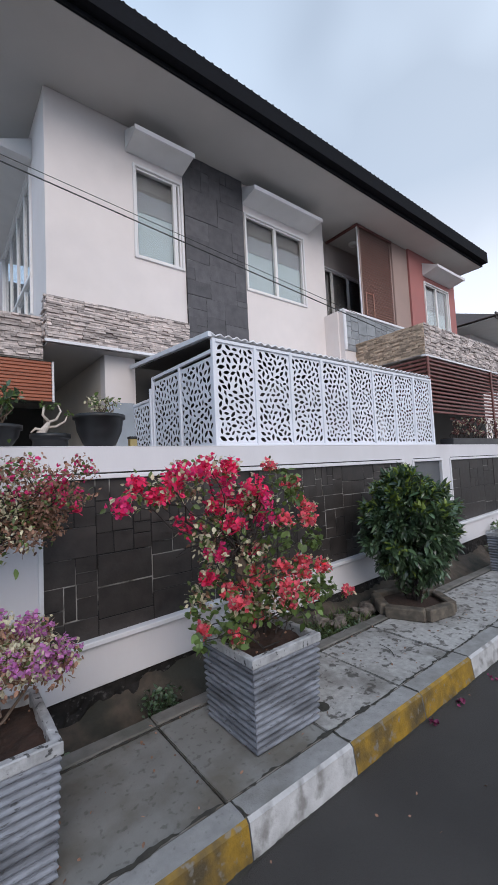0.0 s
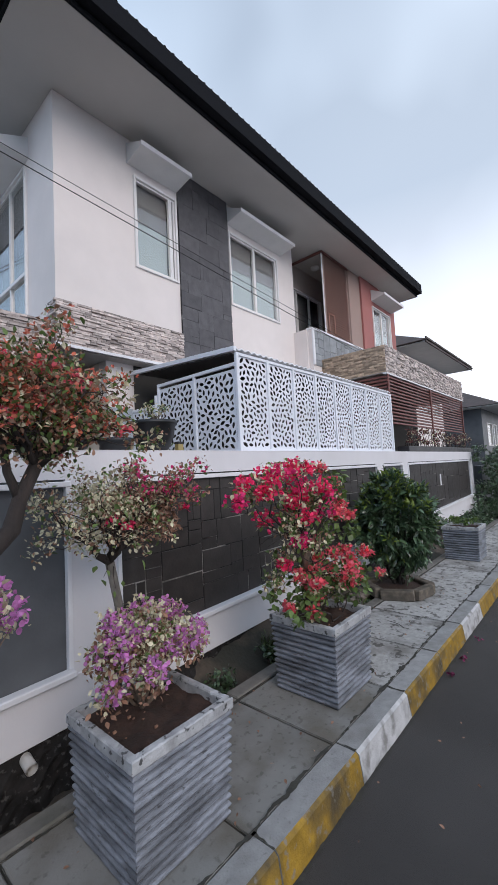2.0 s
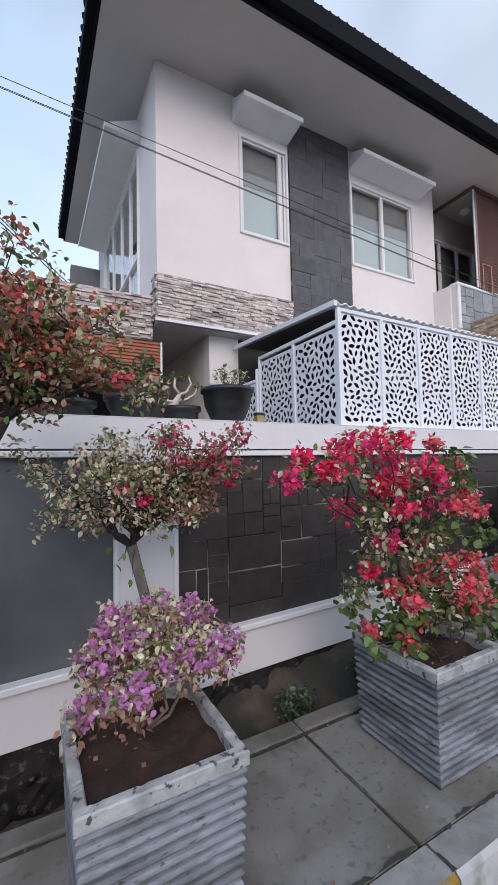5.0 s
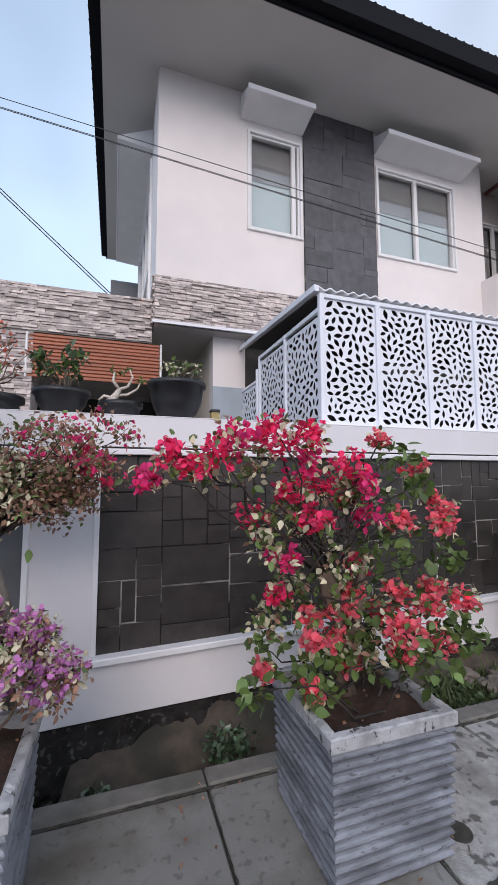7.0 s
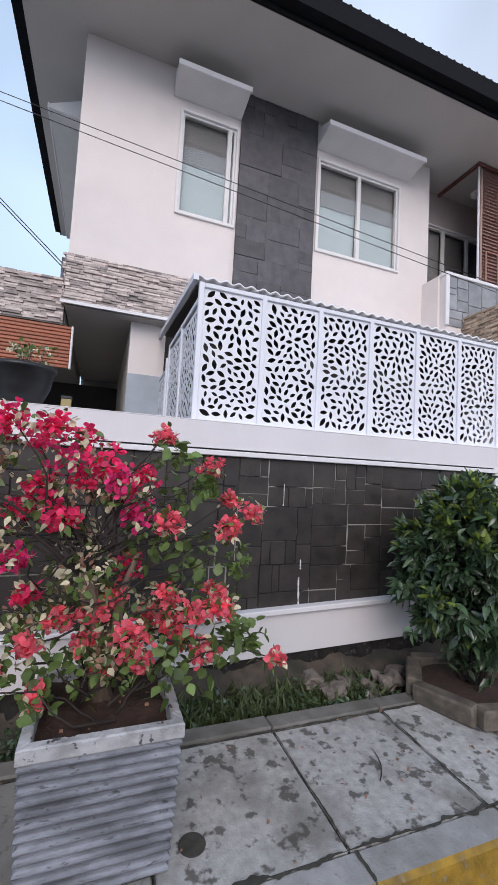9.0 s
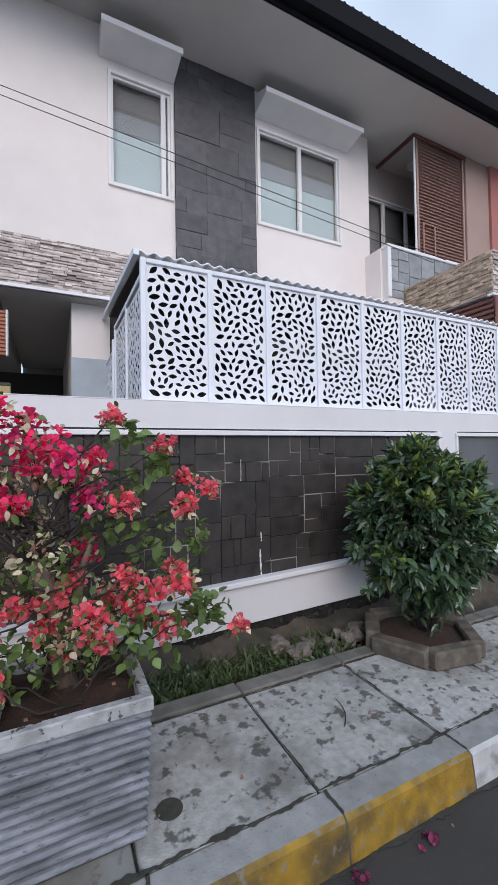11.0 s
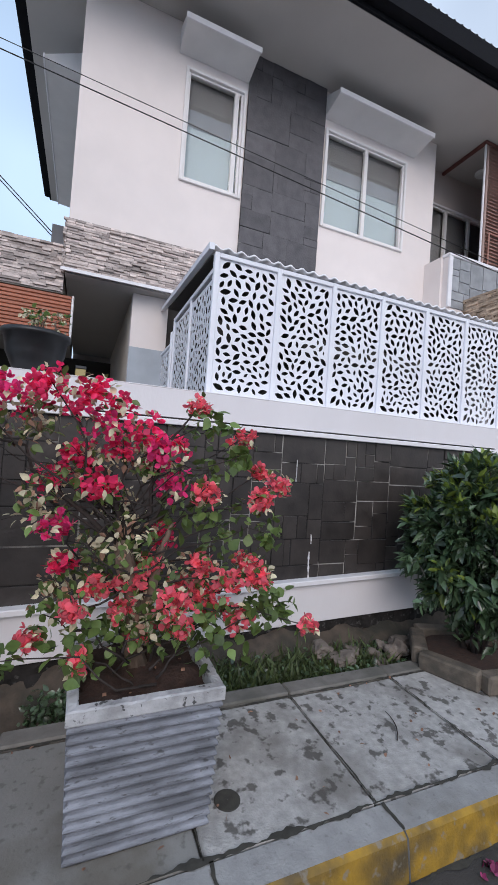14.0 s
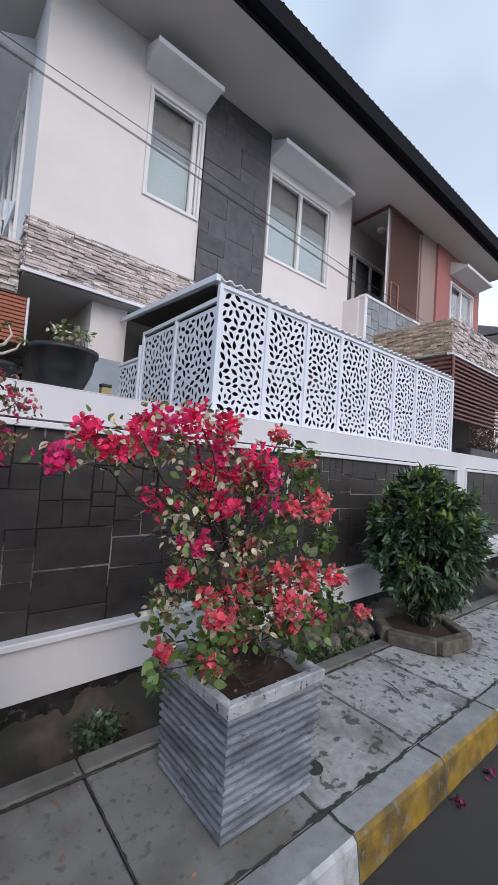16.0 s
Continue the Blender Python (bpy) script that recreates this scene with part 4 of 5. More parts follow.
def planter(x, y, size=0.53, height=0.515):
    p = thing("planter_box", "square ribbed concrete planter in worn grey-white paint", "planter", x, y, 0.15, group="planters on the pavement")
    prof = [(size / 2 - 0.04, 0.0), (size / 2 - 0.033, 0.0)]
    ribs = 13
    rib_h = (height - 0.05) / ribs
    for r in range(ribs):
        for k in range(6):
            a = k / 6
            w = size / 2 - 0.038 + 0.018 * (r + a) / ribs
            prof.append((w + 0.016 * math.sin(math.pi * a) ** 0.8 - (0.008 if k == 0 else 0), (r + a) * rib_h))
    band = len(prof) + 1
    prof += [(size / 2 - 0.016, height - 0.052), (size / 2 - 0.002, height - 0.050), (size / 2, height - 0.046), (size / 2, height - 0.005), (size / 2 - 0.005, height),
             (size / 2 - 0.033, height), (size / 2 - 0.038, height - 0.005), (size / 2 - 0.045, height - 0.12)]
    s = Shape()
    for w, z in prof:
        s.v += [(-w, -w, z), (w, -w, z), (w, w, z), (-w, w, z)]
    s.f = [(4 * i + k, 4 * i + (k + 1) % 4, 4 * i + 4 + (k + 1) % 4, 4 * i + 4 + k) for i in range(len(prof) - 1) for k in range(4)] + [(3, 2, 1, 0)]
    body = Shape()
    body.v, body.f = s.v[:4 * band], [f for f in s.f if max(f) < 4 * band]
    part("box", body, planter_paint, p)
    # the rim is cut finer, so that its chipped edge runs unevenly
    rim, m, loops = Shape(), 40, prof[band - 1:]
    for w, z in loops:
        for side in range(4):
            for i in range(m):
                t = (i / m * 2 - 1) * w
                q = [(t, -w), (w, t), (-t, w), (-w, -t)][side]
                chip = noise.noise(Vector((q[0] * 38 + x, q[1] * 38, z * 30)))
                near = 1 if z > height - 0.05 else 0
                e = 1 - near * (0.012 * max(0, chip - 0.15) + 0.002 * noise.noise(Vector((q[0] * 9, q[1] * 9, x))))
                rim.v.append((q[0] * e, q[1] * e, z - near * 0.014 * max(0, chip - 0.2)))
    c = 4 * m
    rim.f = [(c * i + k, c * i + (k + 1) % c, c * i + c + (k + 1) % c, c * i + c + k) for i in range(len(loops) - 1) for k in range(c)]
    part("rim", rim, planter_rim, p, "chipped grey rim")
    g = Shape()
    n = 16
    for i in range(n + 1):
        for k in range(n + 1):
            u, v = (i / n - 0.5) * (size - 0.07), (k / n - 0.5) * (size - 0.07)
            g.v.append((u, v, height - 0.045 + 0.03 * noise.noise(Vector((u * 9 + x, v * 9, 0))) + 0.012 * noise.noise(Vector((u * 40, v * 40, x)))))
    g.f = [(i * (n + 1) + k, (i + 1) * (n + 1) + k, (i + 1) * (n + 1) + k + 1, i * (n + 1) + k + 1) for i in range(n) for k in range(n)]
    part("soil", g, soil, p, "brown potting soil", smooth=True)
    bits, r = Shape(), random.Random(int(x * 100))
    for _ in range(14):
        u, v, e = r.uniform(-0.42, 0.42) * size, r.uniform(-0.42, 0.42) * size, r.uniform(0.003, 0.008)
        zz = height - 0.045 + 0.03 * noise.noise(Vector((u * 9 + x, v * 9, 0))) + 0.012 * noise.noise(Vector((u * 40, v * 40, x)))
        bits.box(u - e, u + e, v - e * 0.6, v + e * 0.6, zz - 0.006, zz + 0.003)
    part("grit", bits, leaf_dry, p)["kind"] = "stuff"
    return p


planter(2.11, 2.385)
planter(0.655, 2.395)
planter(6.64, 2.50)
planter(-0.85, 2.42)

# ---- plants ----
LEAF = np.array([(0, 0, 0), (0.30, 0, -0.02), (0.65, 0, -0.04), (1, 0, -0.12), (0.16, 0.20, 0.03), (0.42, 0.31, 0.05), (0.72, 0.20, 0.01), (0.16, -0.20, 0.03), (0.42, -0.31, 0.05), (0.72, -0.20, 0.01)])
LEAF_F = [(0, 1, 4), (1, 5, 4), (1, 2, 5), (2, 6, 5), (2, 3, 6), (0, 7, 1), (1, 7, 8), (1, 8, 2), (2, 8, 9), (2, 9, 3)]
BRACT = np.array([(0, 0, 0), (0.25, 0.28, 0.03), (0.55, 0.42, 0.09), (0.83, 0.28, 0.13), (1, 0, 0.10), (0.83, -0.28, 0.13), (0.55, -0.42, 0.09), (0.25, -0.28, 0.03), (0.5, 0, -0.03)])
BRACT_F = [(8, 0, 7), (8, 7, 6), (8, 6, 5), (8, 5, 4), (8, 4, 3), (8, 3, 2), (8, 2, 1), (8, 1, 0)]


def frames_for(n, g, droop=0.0, out=None):
    """n random orthonormal frames: the leaf's way, its side and its normal."""
    d = g.normal(size=(n, 3))
    if out is not None:
        d = d * 0.8 + out
    d[:, 2] -= droop
    d /= np.linalg.norm(d, axis=1)[:, None] + 1e-9
    up = g.normal(size=(n, 3)) * 0.55 + (0, 0, 1)
    side = np.cross(up, d)
    side /= np.linalg.norm(side, axis=1)[:, None] + 1e-9
    return d, side, np.cross(d, side)


def scatter(points, size, g, droop=0.3, out=None, template=LEAF, faces=LEAF_F, width=1.0):
    """One mesh of leaves, one at each point."""
    n = len(points)
    d, s, u = frames_for(n, g, droop, out)
    k = size * g.uniform(0.65, 1.25, n)
    t = template * (1, width, 1)
    v = points[:, None, :] + k[:, None, None] * (t[None, :, 0:1] * d[:, None] + t[None, :, 1:2] * s[:, None] + t[None, :, 2:3] * u[:, None])
    m = len(template)
    f = (np.array(faces)[None] + (np.arange(n) * m)[:, None, None]).reshape(-1, 3)
    return v.reshape(-1, 3), f


def foliage(name, sets, material, parent, label=""):
    """Joins scattered leaves into one part."""
    vs, fs, k = [], [], 0
    for v, f in sets:
        vs.append(v), fs.append(f + k)
        k += len(v)
    me = bpy.data.meshes.new(name)
    me.from_pydata(np.concatenate(vs).tolist(), [], np.concatenate(fs).tolist())
    me.polygons.foreach_set("use_smooth", [True] * len(me.polygons))
    ob = part(name, me, material, parent, label)
    return tagged(ob, kind="stuff")


def cloud_points(centre, radii, n, g, hollow=0.35):
    """Points in a lumpy ellipsoid, thicker towards its outside."""
    d = g.normal(size=(n, 3))
    d /= np.linalg.norm(d, axis=1)[:, None]
    r = (hollow + (1 - hollow) * g.random(n) ** 0.5)
    lump = 1 + 0.22 * np.sin(d[:, 0] * 5 + centre[0] * 9) * np.cos(d[:, 1] * 4 + d[:, 2] * 5)
    return np.array(centre) + d * (r * lump)[:, None] * np.array(radii)


def flowers(points, size, g):
    """Three papery bracts at each point."""
    sets = []
    base = g.normal(size=(len(points), 3)) * 0.5 + (0, -0.25, 0.25)
    for k in range(3):
        out = base + g.normal(size=(len(points), 3)) * 0.8
        sets.append(scatter(points, size, g, 0.0, out, BRACT, BRACT_F))
    return sets


def branch(shape, a, b, r0, r1, rng, wob=0.05, n=5):
    a, b = Vector(a), Vector(b)
    L = (b - a).length
    pts = [a]
    for i in range(1, n):
        t = i / n
        pts.append(a.lerp(b, t) + Vector((rng.uniform(-1, 1), rng.uniform(-1, 1), rng.uniform(-0.4, 1))) * wob * L)
    pts.append(b)
    shape.tube(pts, [r0 + (r1 - r0) * i / n for i in range(n + 1)], 6)
    return pts


# red bougainvillea in the middle planter
rng, g = random.Random(41), np.random.default_rng(41)
boug = thing("bougainvillea", "bougainvillea with crimson and coral bracts in a ribbed planter", "plant", 2.1, 2.42, 0.62)
boug.location = (0, 0, 0)
trunk = Shape()
trunk_pts = [(2.11, 2.44, 0.60), (2.06, 2.45, 0.76), (2.06, 2.43, 0.93), (2.01, 2.42, 1.10)]
trunk.tube([trunk_pts[0], trunk_pts[1], (2.08, 2.43, 0.84), trunk_pts[2], (2.03, 2.42, 1.02), trunk_pts[3], (1.98, 2.42, 1.17)], [0.042, 0.034, 0.037, 0.030, 0.040, 0.033, 0.010], 11)
trunk.tube([trunk_pts[1], (2.13, 2.40, 0.90), (2.15, 2.40, 1.06), (2.20, 2.40, 1.20)], [0.026, 0.024, 0.018, 0.010], 8)
for v in range(len(trunk.v)):
    q = Vector(trunk.v[v])
    trunk.v[v] = tuple(q + 0.011 * Vector((noise.noise(q * 26), noise.noise(q * 26 + Vector((9, 0, 0))), 0)))
part("trunk", trunk, bark, boug, "gnarled grey-brown trunk", smooth=True)
red = [(1.26, 1.52, .06), (1.34, 1.61, .06), (1.42, 1.56, .05), (1.50, 1.61, .07), (1.57, 1.68, .06), (1.64, 1.66, .08), (1.72, 1.71, .06), (1.80, 1.66, .08), (1.90, 1.56, .08), (1.98, 1.50, .07), (2.05, 1.57, .07), (1.86, 1.70, .05), (2.10, 1.50, .06),
       (1.73, 1.36, .07), (1.90, 1.36, .07), (1.82, 1.46, .06), (2.17, 1.37, .07), (2.21, 1.50, .07), (2.12, 1.43, .05), (2.16, 1.14, .055), (1.76, 1.22, .05), (1.80, 1.05, .05), (1.96, 1.66, .06)]
coral = [(2.20, 0.86, .05), (2.33, 1.03, .05), (2.02, 0.86, .045), (2.12, 1.04, .045), (1.84, 0.93, .045), (2.40, 0.82, .04), (2.05, 0.97, .06), (2.17, 0.96, .06), (2.37, 0.89, .06), (2.47, 0.83, .055), (2.75, 0.81, .03), (1.70, 0.80, .035), (1.87, 0.73, .035), (2.61, 1.32, .035), (2.54, 1.03, .045), (2.28, 0.92, .06), (2.50, 1.57, .05), (2.74, 1.36, .05), (2.56, 1.30, .045),
         (2.10, 0.76, .045), (2.51, 1.03, .055), (1.92, 0.95, .05), (2.42, 0.98, .05), (2.28, 1.69, .04), (2.31, 1.33, .05), (2.60, 1.42, .04)]
green_at = [(2.02, 0.84, .09), (2.14, 0.80, .09), (2.26, 0.88, .09), (2.12, 0.98, .09), (1.94, 0.98, .08), (1.62, 0.79, .06), (1.74, 0.82, .07), (2.70, 0.84, .07), (2.62, 1.16, .07), (2.35, 1.42, .12), (2.42, 1.22, .12), (2.46, 1.06, .13), (2.60, 0.92, .11), (2.30, 1.60, .08), (1.85, 0.82, .11), (2.50, 0.85, .12), (2.28, 0.82, .12), (2.0, 0.80, .11), (2.25, 1.25, .1), (2.1, 1.05, .12), (2.66, 0.80, .06), (1.86, 0.74, .08), (2.02, 0.72, .09), (2.2, 0.74, .09), (2.36, 0.76, .08), (2.15, 0.90, .12), (2.48, 1.50, .06)]
cream_at = [(1.86, 1.42, .10), (1.70, 1.30, .09), (2.02, 1.16, .12), (1.90, 1.06, .11), (2.10, 0.86, .11), (1.78, 0.92, .09), (1.66, 1.58, .10), (1.96, 1.30, .10), (2.08, 1.45, .08), (1.50, 1.55, .08), (2.3, 0.95, .1)]
limbs = Shape()
red_sets, coral_sets, pink_sets, green_sets, cream_sets, dry_sets = [], [], [], [], [], []
for k, (x, z, r) in enumerate(red + coral):
    y = 2.40 + rng.uniform(-0.15, 0.15) - (0.10 if z < 1.1 else 0)
    start = trunk_pts[3] if z > 1.1 else trunk_pts[2]
    if k % 3 == 0:
        branch(limbs, start, (x, y, z), 0.007, 0.002, rng, 0.07)
    pts = cloud_points((x, y, z), (r * 1.15, r * 1.4, r * 0.95), 34, g, 0.15)
    (red_sets if k < len(red) and k % 4 else coral_sets if k >= len(red) else pink_sets).extend(flowers(pts, 0.0285, g))
    cream_sets.append(scatter(cloud_points((x, y, z), (r * 1.4, r * 1.5, r * 1.2), 17, g), 0.034, g))
    green_sets.append(scatter(cloud_points((x, y, z), (r * 1.5, r * 1.5, r * 1.3), 10, g), 0.036, g))
for x, z, r in green_at:
    y = (2.42 if z > 1.05 else 2.36) + rng.uniform(-0.18, 0.18)
    green_sets.append(scatter(cloud_points((x, y, z), (r * 1.15, r * 1.3, r * 1.1), 40 if x > 2.2 else 26, g, 0.1), 0.050, g, 0.5, width=1.25))
    branch(limbs, (2.05 + rng.uniform(-.05, .1), y, z - 0.15), (x, y, z), 0.005, 0.002, rng, 0.10)
for x, z, r in cream_at:
    y = 2.42 + rng.uniform(-0.18, 0.16)
    cream_sets.append(scatter(cloud_points((x, y, z), (r, r * 1.2, r), 44, g, 0.1), 0.034, g, 0.5))
    green_sets.append(scatter(cloud_points((x, y, z), (r, r * 1.2, r), 34, g, 0.1), 0.042, g, 0.5))
    dry_sets.append(scatter(cloud_points((x, y, z), (r, r * 1.2, r), 22, g, 0.1), 0.034, g, 0.6))
branch(limbs, trunk_pts[3], (1.45, 2.42, 1.58), 0.012, 0.004, rng, 0.06, 7)
branch(limbs, trunk_pts[3], (1.80, 2.40, 1.62), 0.014, 0.004, rng, 0.06, 7)
branch(limbs, trunk_pts[3], (2.25, 2.38, 1.66), 0.013, 0.003, rng, 0.06, 7)
for k in range(26):
    branch(limbs, (2.0 + rng.uniform(-.15, .15), 2.42 + rng.uniform(-.1, .1), rng.uniform(1.0, 1.3)), (rng.uniform(1.5, 2.4), 2.42 + rng.uniform(-.15, .15), rng.uniform(1.1, 1.6)), 0.004, 0.0015, rng, 0.08)
part("branchwork", limbs, bark_dark, boug, smooth=True)["kind"] = "stuff"
foliage("red_bloom", red_sets, bract_red, boug, "crimson papery bracts")
foliage("coral_bloom", coral_sets, bract_coral, boug, "coral papery bracts")
foliage("pink_bloom", pink_sets, bract_pink, boug, "magenta papery bracts")
foliage("green_foliage", green_sets, leaf_green, boug)
foliage("variegated_foliage", cream_sets, leaf_cream, boug, "cream-edged leaves")
foliage("dry_foliage", dry_sets, leaf_dry, boug)

# low purple bougainvillea in the next planter
rng, g = random.Random(42), np.random.default_rng(42)
low = thing("purple_bougainvillea", "low mound of lilac bougainvillea with variegated leaves in a planter", "plant")
stems = Shape()
c, p, d, pale = [], [], [], []
for k in range(40):
    a = rng.uniform(0, math.tau)
    r = 0.31 * math.sqrt(rng.random())
    x, y, z = 0.70 + r * math.cos(a) * 1.05, 2.49 + r * math.sin(a) * 0.8, 1.01 - 2.2 * r * r + rng.uniform(-0.06, 0.05)
    if k % 3 == 0:
        branch(stems, (0.66, 2.48, 0.61), (x, y, z), 0.009, 0.002, rng, 0.09)
    c.append(scatter(cloud_points((x, y, z), (.095, .095, .075), 84, g, 0.1), 0.025, g, 0.5))
    d.append(scatter(cloud_points((x, y, z - 0.03), (.095, .095, .08), 75, g, 0.1), 0.026, g, 0.6))
    pale.append(scatter(cloud_points((x, y, z), (.08, .08, .06), 12, g, 0.1), 0.030, g, 0.4))
    if x < 0.58 or x > 0.84 or (z < 0.88 and k % 2) or k % 4 == 0:
        p.extend(flowers(cloud_points((x, y - 0.02, z + 0.01), (.08, .08, .06), 40, g, 0.3), 0.021, g))
part("stemwork", stems, bark, low, smooth=True)["kind"] = "stuff"
foliage("bloom", p, bract_purple, low, "lilac-purple papery bracts")
foliage("variegated_foliage", c, leaf_cream, low, "cream-edged leaves")
foliage("dull_foliage", d, leaf_dry, low, "brownish leaves")
foliage("green_foliage", pale, leaf_green, low)

# slender tree with a flat twiggy crown behind the planter
rng, g = random.Random(43), np.random.default_rng(43)
slim = thing("flowering_tree", "slender tree with a twiggy cream and pink crown by the wall", "tree")
trunk = Shape()
fork = (0.68, 2.76, 1.25)
trunk.tube([(0.78, 2.95, -0.15), (0.77, 2.88, 0.5), (0.75, 2.80, 1.0), fork], [0.028, 0.026, 0.024, 0.024], 9)
part("trunk", trunk, bark_grey, slim, "thin grey trunk", smooth=True)
limbs = Shape()
branch(limbs, fork, (0.42, 2.74, 1.52), 0.017, 0.009, rng, 0.05, 6)
branch(limbs, fork, (0.98, 2.74, 1.46), 0.014, 0.006, rng, 0.05, 6)
tips = []
for k in range(12):
    e = (0.76 + rng.uniform(-0.32, 0.36), 2.76 + rng.uniform(-0.2, 0.2), rng.uniform(1.42, 1.58))
    pts = branch(limbs, fork, e, 0.010, 0.004, rng, 0.09, 5)
    for j in range(13):
        s0 = rng.choice(pts[2:])
        t = s0 + Vector((rng.uniform(-0.24, 0.26), rng.uniform(-0.2, 0.2), rng.uniform(-0.03, 0.24)))
        branch(limbs, s0, t, 0.0035, 0.0012, rng, 0.1, 4)
        tips.append(t)
part("branchwork", limbs, bark_dark, slim, smooth=True)["kind"] = "stuff"
c, d, p, gr, o = [], [], [], [], []
limbs_low = Shape()
for t in tips:
    left = t.x < 0.80 + rng.uniform(-0.12, 0.12)
    (c if left else d).append(scatter(cloud_points(t, (.085, .085, .065), 25, g, 0.1), 0.024, g, 0.4))
    d.append(scatter(cloud_points(t, (.09, .09, .07), 12, g, 0.1), 0.022, g, 0.6))
    gr.append(scatter(cloud_points(t, (.08, .08, .06), 5, g, 0.1), 0.030, g, 0.5))
    if not left and t.z > 1.56:
        p.extend(flowers(cloud_points(t, (.06, .06, .05), 6, g, 0.2), 0.019, g))
for q in ((0.60, 2.62, 1.50), (0.70, 2.60, 1.46), (1.06, 2.7, 1.55), (1.14, 2.68, 1.50), (1.02, 2.66, 1.64)):
    o.extend(flowers(cloud_points(q, (.045, .04, .035), 9, g, 0.2), 0.026, g))
gr.append(scatter(np.array([(0.60, 2.70, 1.19), (0.66, 2.69, 1.12), (0.63, 2.70, 1.23), (0.71, 2.69, 1.16), (0.58, 2.71, 1.26), (0.84, 2.70, 1.24)]), 0.045, g, 2.5))
for q in ((0.61, 2.70, 1.20), (0.67, 2.69, 1.13)):
    branch(limbs_low, fork, q, 0.003, 0.001, rng, 0.08, 4)
part("low_twig", limbs_low, bark_dark, slim, smooth=True)
foliage("cream_foliage", c, leaf_cream, slim, "pale cream leaves")
foliage("brown_foliage", d, leaf_dry, slim, "dull brown leaves")
foliage("green_foliage", gr, leaf_green, slim)
foliage("pink_bloom", p, bract_pink, slim, "pink papery bracts")
foliage("red_bloom", o, bract_red, slim, "red papery bracts")

# leaning tree with an orange crown
rng, g = random.Random(44), np.random.default_rng(44)
orange = thing("orange_bougainvillea", "leaning bougainvillea tree with an orange-red and green crown", "tree")
trunk = Shape()
head_at = Vector((0.20, 2.45, 1.76))
trunk.tube([(-0.80, 2.42, 0.60), (-0.60, 2.43, 0.92), (-0.30, 2.44, 1.25), (-0.10, 2.45, 1.37), (0.03, 2.45, 1.44), (0.11, 2.45, 1.52), (0.14, 2.45, 1.63), head_at], [0.045, 0.040, 0.037, 0.035, 0.036, 0.034, 0.028, 0.026], 9)
trunk.tube([(0.14, 2.45, 1.63), (0.10, 2.46, 1.74), (0.08, 2.47, 1.90), (0.02, 2.48, 2.05)], [0.020, 0.016, 0.012, 0.006], 7)
trunk.tube([head_at, (0.27, 2.44, 1.82), (0.33, 2.43, 1.95), (0.42, 2.42, 2.04)], [0.022, 0.018, 0.012, 0.006], 7)
trunk.tube([head_at, (0.19, 2.46, 1.86), (0.24, 2.46, 2.02), (0.22, 2.46, 2.16)], [0.020, 0.015, 0.010, 0.005], 7)
part("trunk", trunk, bark_dark, orange, "dark leaning trunk", smooth=True)
limbs = Shape()
tips = []
for k in range(14):
    a = rng.uniform(0, math.tau)
    r = rng.uniform(0.05, 0.28)
    e = (0.26 + r * math.cos(a) * 1.45, 2.46 + r * math.sin(a), rng.uniform(1.95, 2.22) - 0.5 * r)
    pts = branch(limbs, head_at, e, 0.013, 0.004, rng, 0.08, 5)
    for j in range(10):
        s0 = rng.choice(pts[2:])
        t = s0 + Vector((rng.uniform(-0.19, 0.19), rng.uniform(-0.17, 0.17), rng.uniform(-0.07, 0.16) + (0.12 if j % 5 == 0 else 0)))
        branch(limbs, s0, t, 0.003, 0.0012, rng, 0.1, 4)
        tips.append(t)
part("branchwork", limbs, bark_dark, orange, smooth=True)["kind"] = "stuff"
a1, a2, a3, a4, a5 = [], [], [], [], []
for k, t in enumerate(tips):
    a2.append(scatter(cloud_points(t, (.085, .085, .07), 26, g, 0.1), 0.023, g, 0.5))
    a3.append(scatter(cloud_points(t, (.085, .085, .07), 16, g, 0.1), 0.027, g, 0.5))
    a4.append(scatter(cloud_points(t, (.07, .07, .05), 5 if t.x < 0.35 else 14, g, 0.1), 0.030, g, 0.4))
    if k % 3 and t.z > 1.88:
        a1.extend(flowers(cloud_points(t, (.08, .08, .06), 11, g, 0.2), 0.018, g))
    if k % 7 == 0:
        a5.extend(flowers(cloud_points(t, (.05, .05, .04), 12, g, 0.2), 0.022, g))
foliage("orange_bloom", a1, bract_orange, orange, "dull orange bracts")
foliage("red_bloom", a5, bract_coral, orange, "coral red bracts")
foliage("brown_foliage", a2, leaf_dry, orange)
foliage("green_foliage", a3, leaf_green, orange)
foliage("cream_foliage", a4, leaf_cream, orange)
spray = thing("lilac_spray", "drooping lilac bougainvillea spray beside the leaning trunk", "plant")
stems = Shape()
p, c = [], []
for k in range(12):
    e = (0.04 + rng.uniform(-0.16, 0.11), 2.42 + rng.uniform(-0.1, 0.1), 1.26 + rng.uniform(-0.15, 0.13))
    branch(stems, (-0.72, 2.38, 0.62), e, 0.007, 0.002, rng, 0.07)
    p.extend(flowers(cloud_points(e, (.06, .06, .05), 16, g, 0.2), 0.026, g))
    c.append(scatter(cloud_points(e, (.06, .06, .06), 22, g, 0.2), 0.030, g, 0.5))
part("stemwork", stems, bark, spray, smooth=True)["kind"] = "stuff"
foliage("bloom", p, bract_purple, spray, "lilac papery bracts")
foliage("foliage", c, leaf_cream, spray)

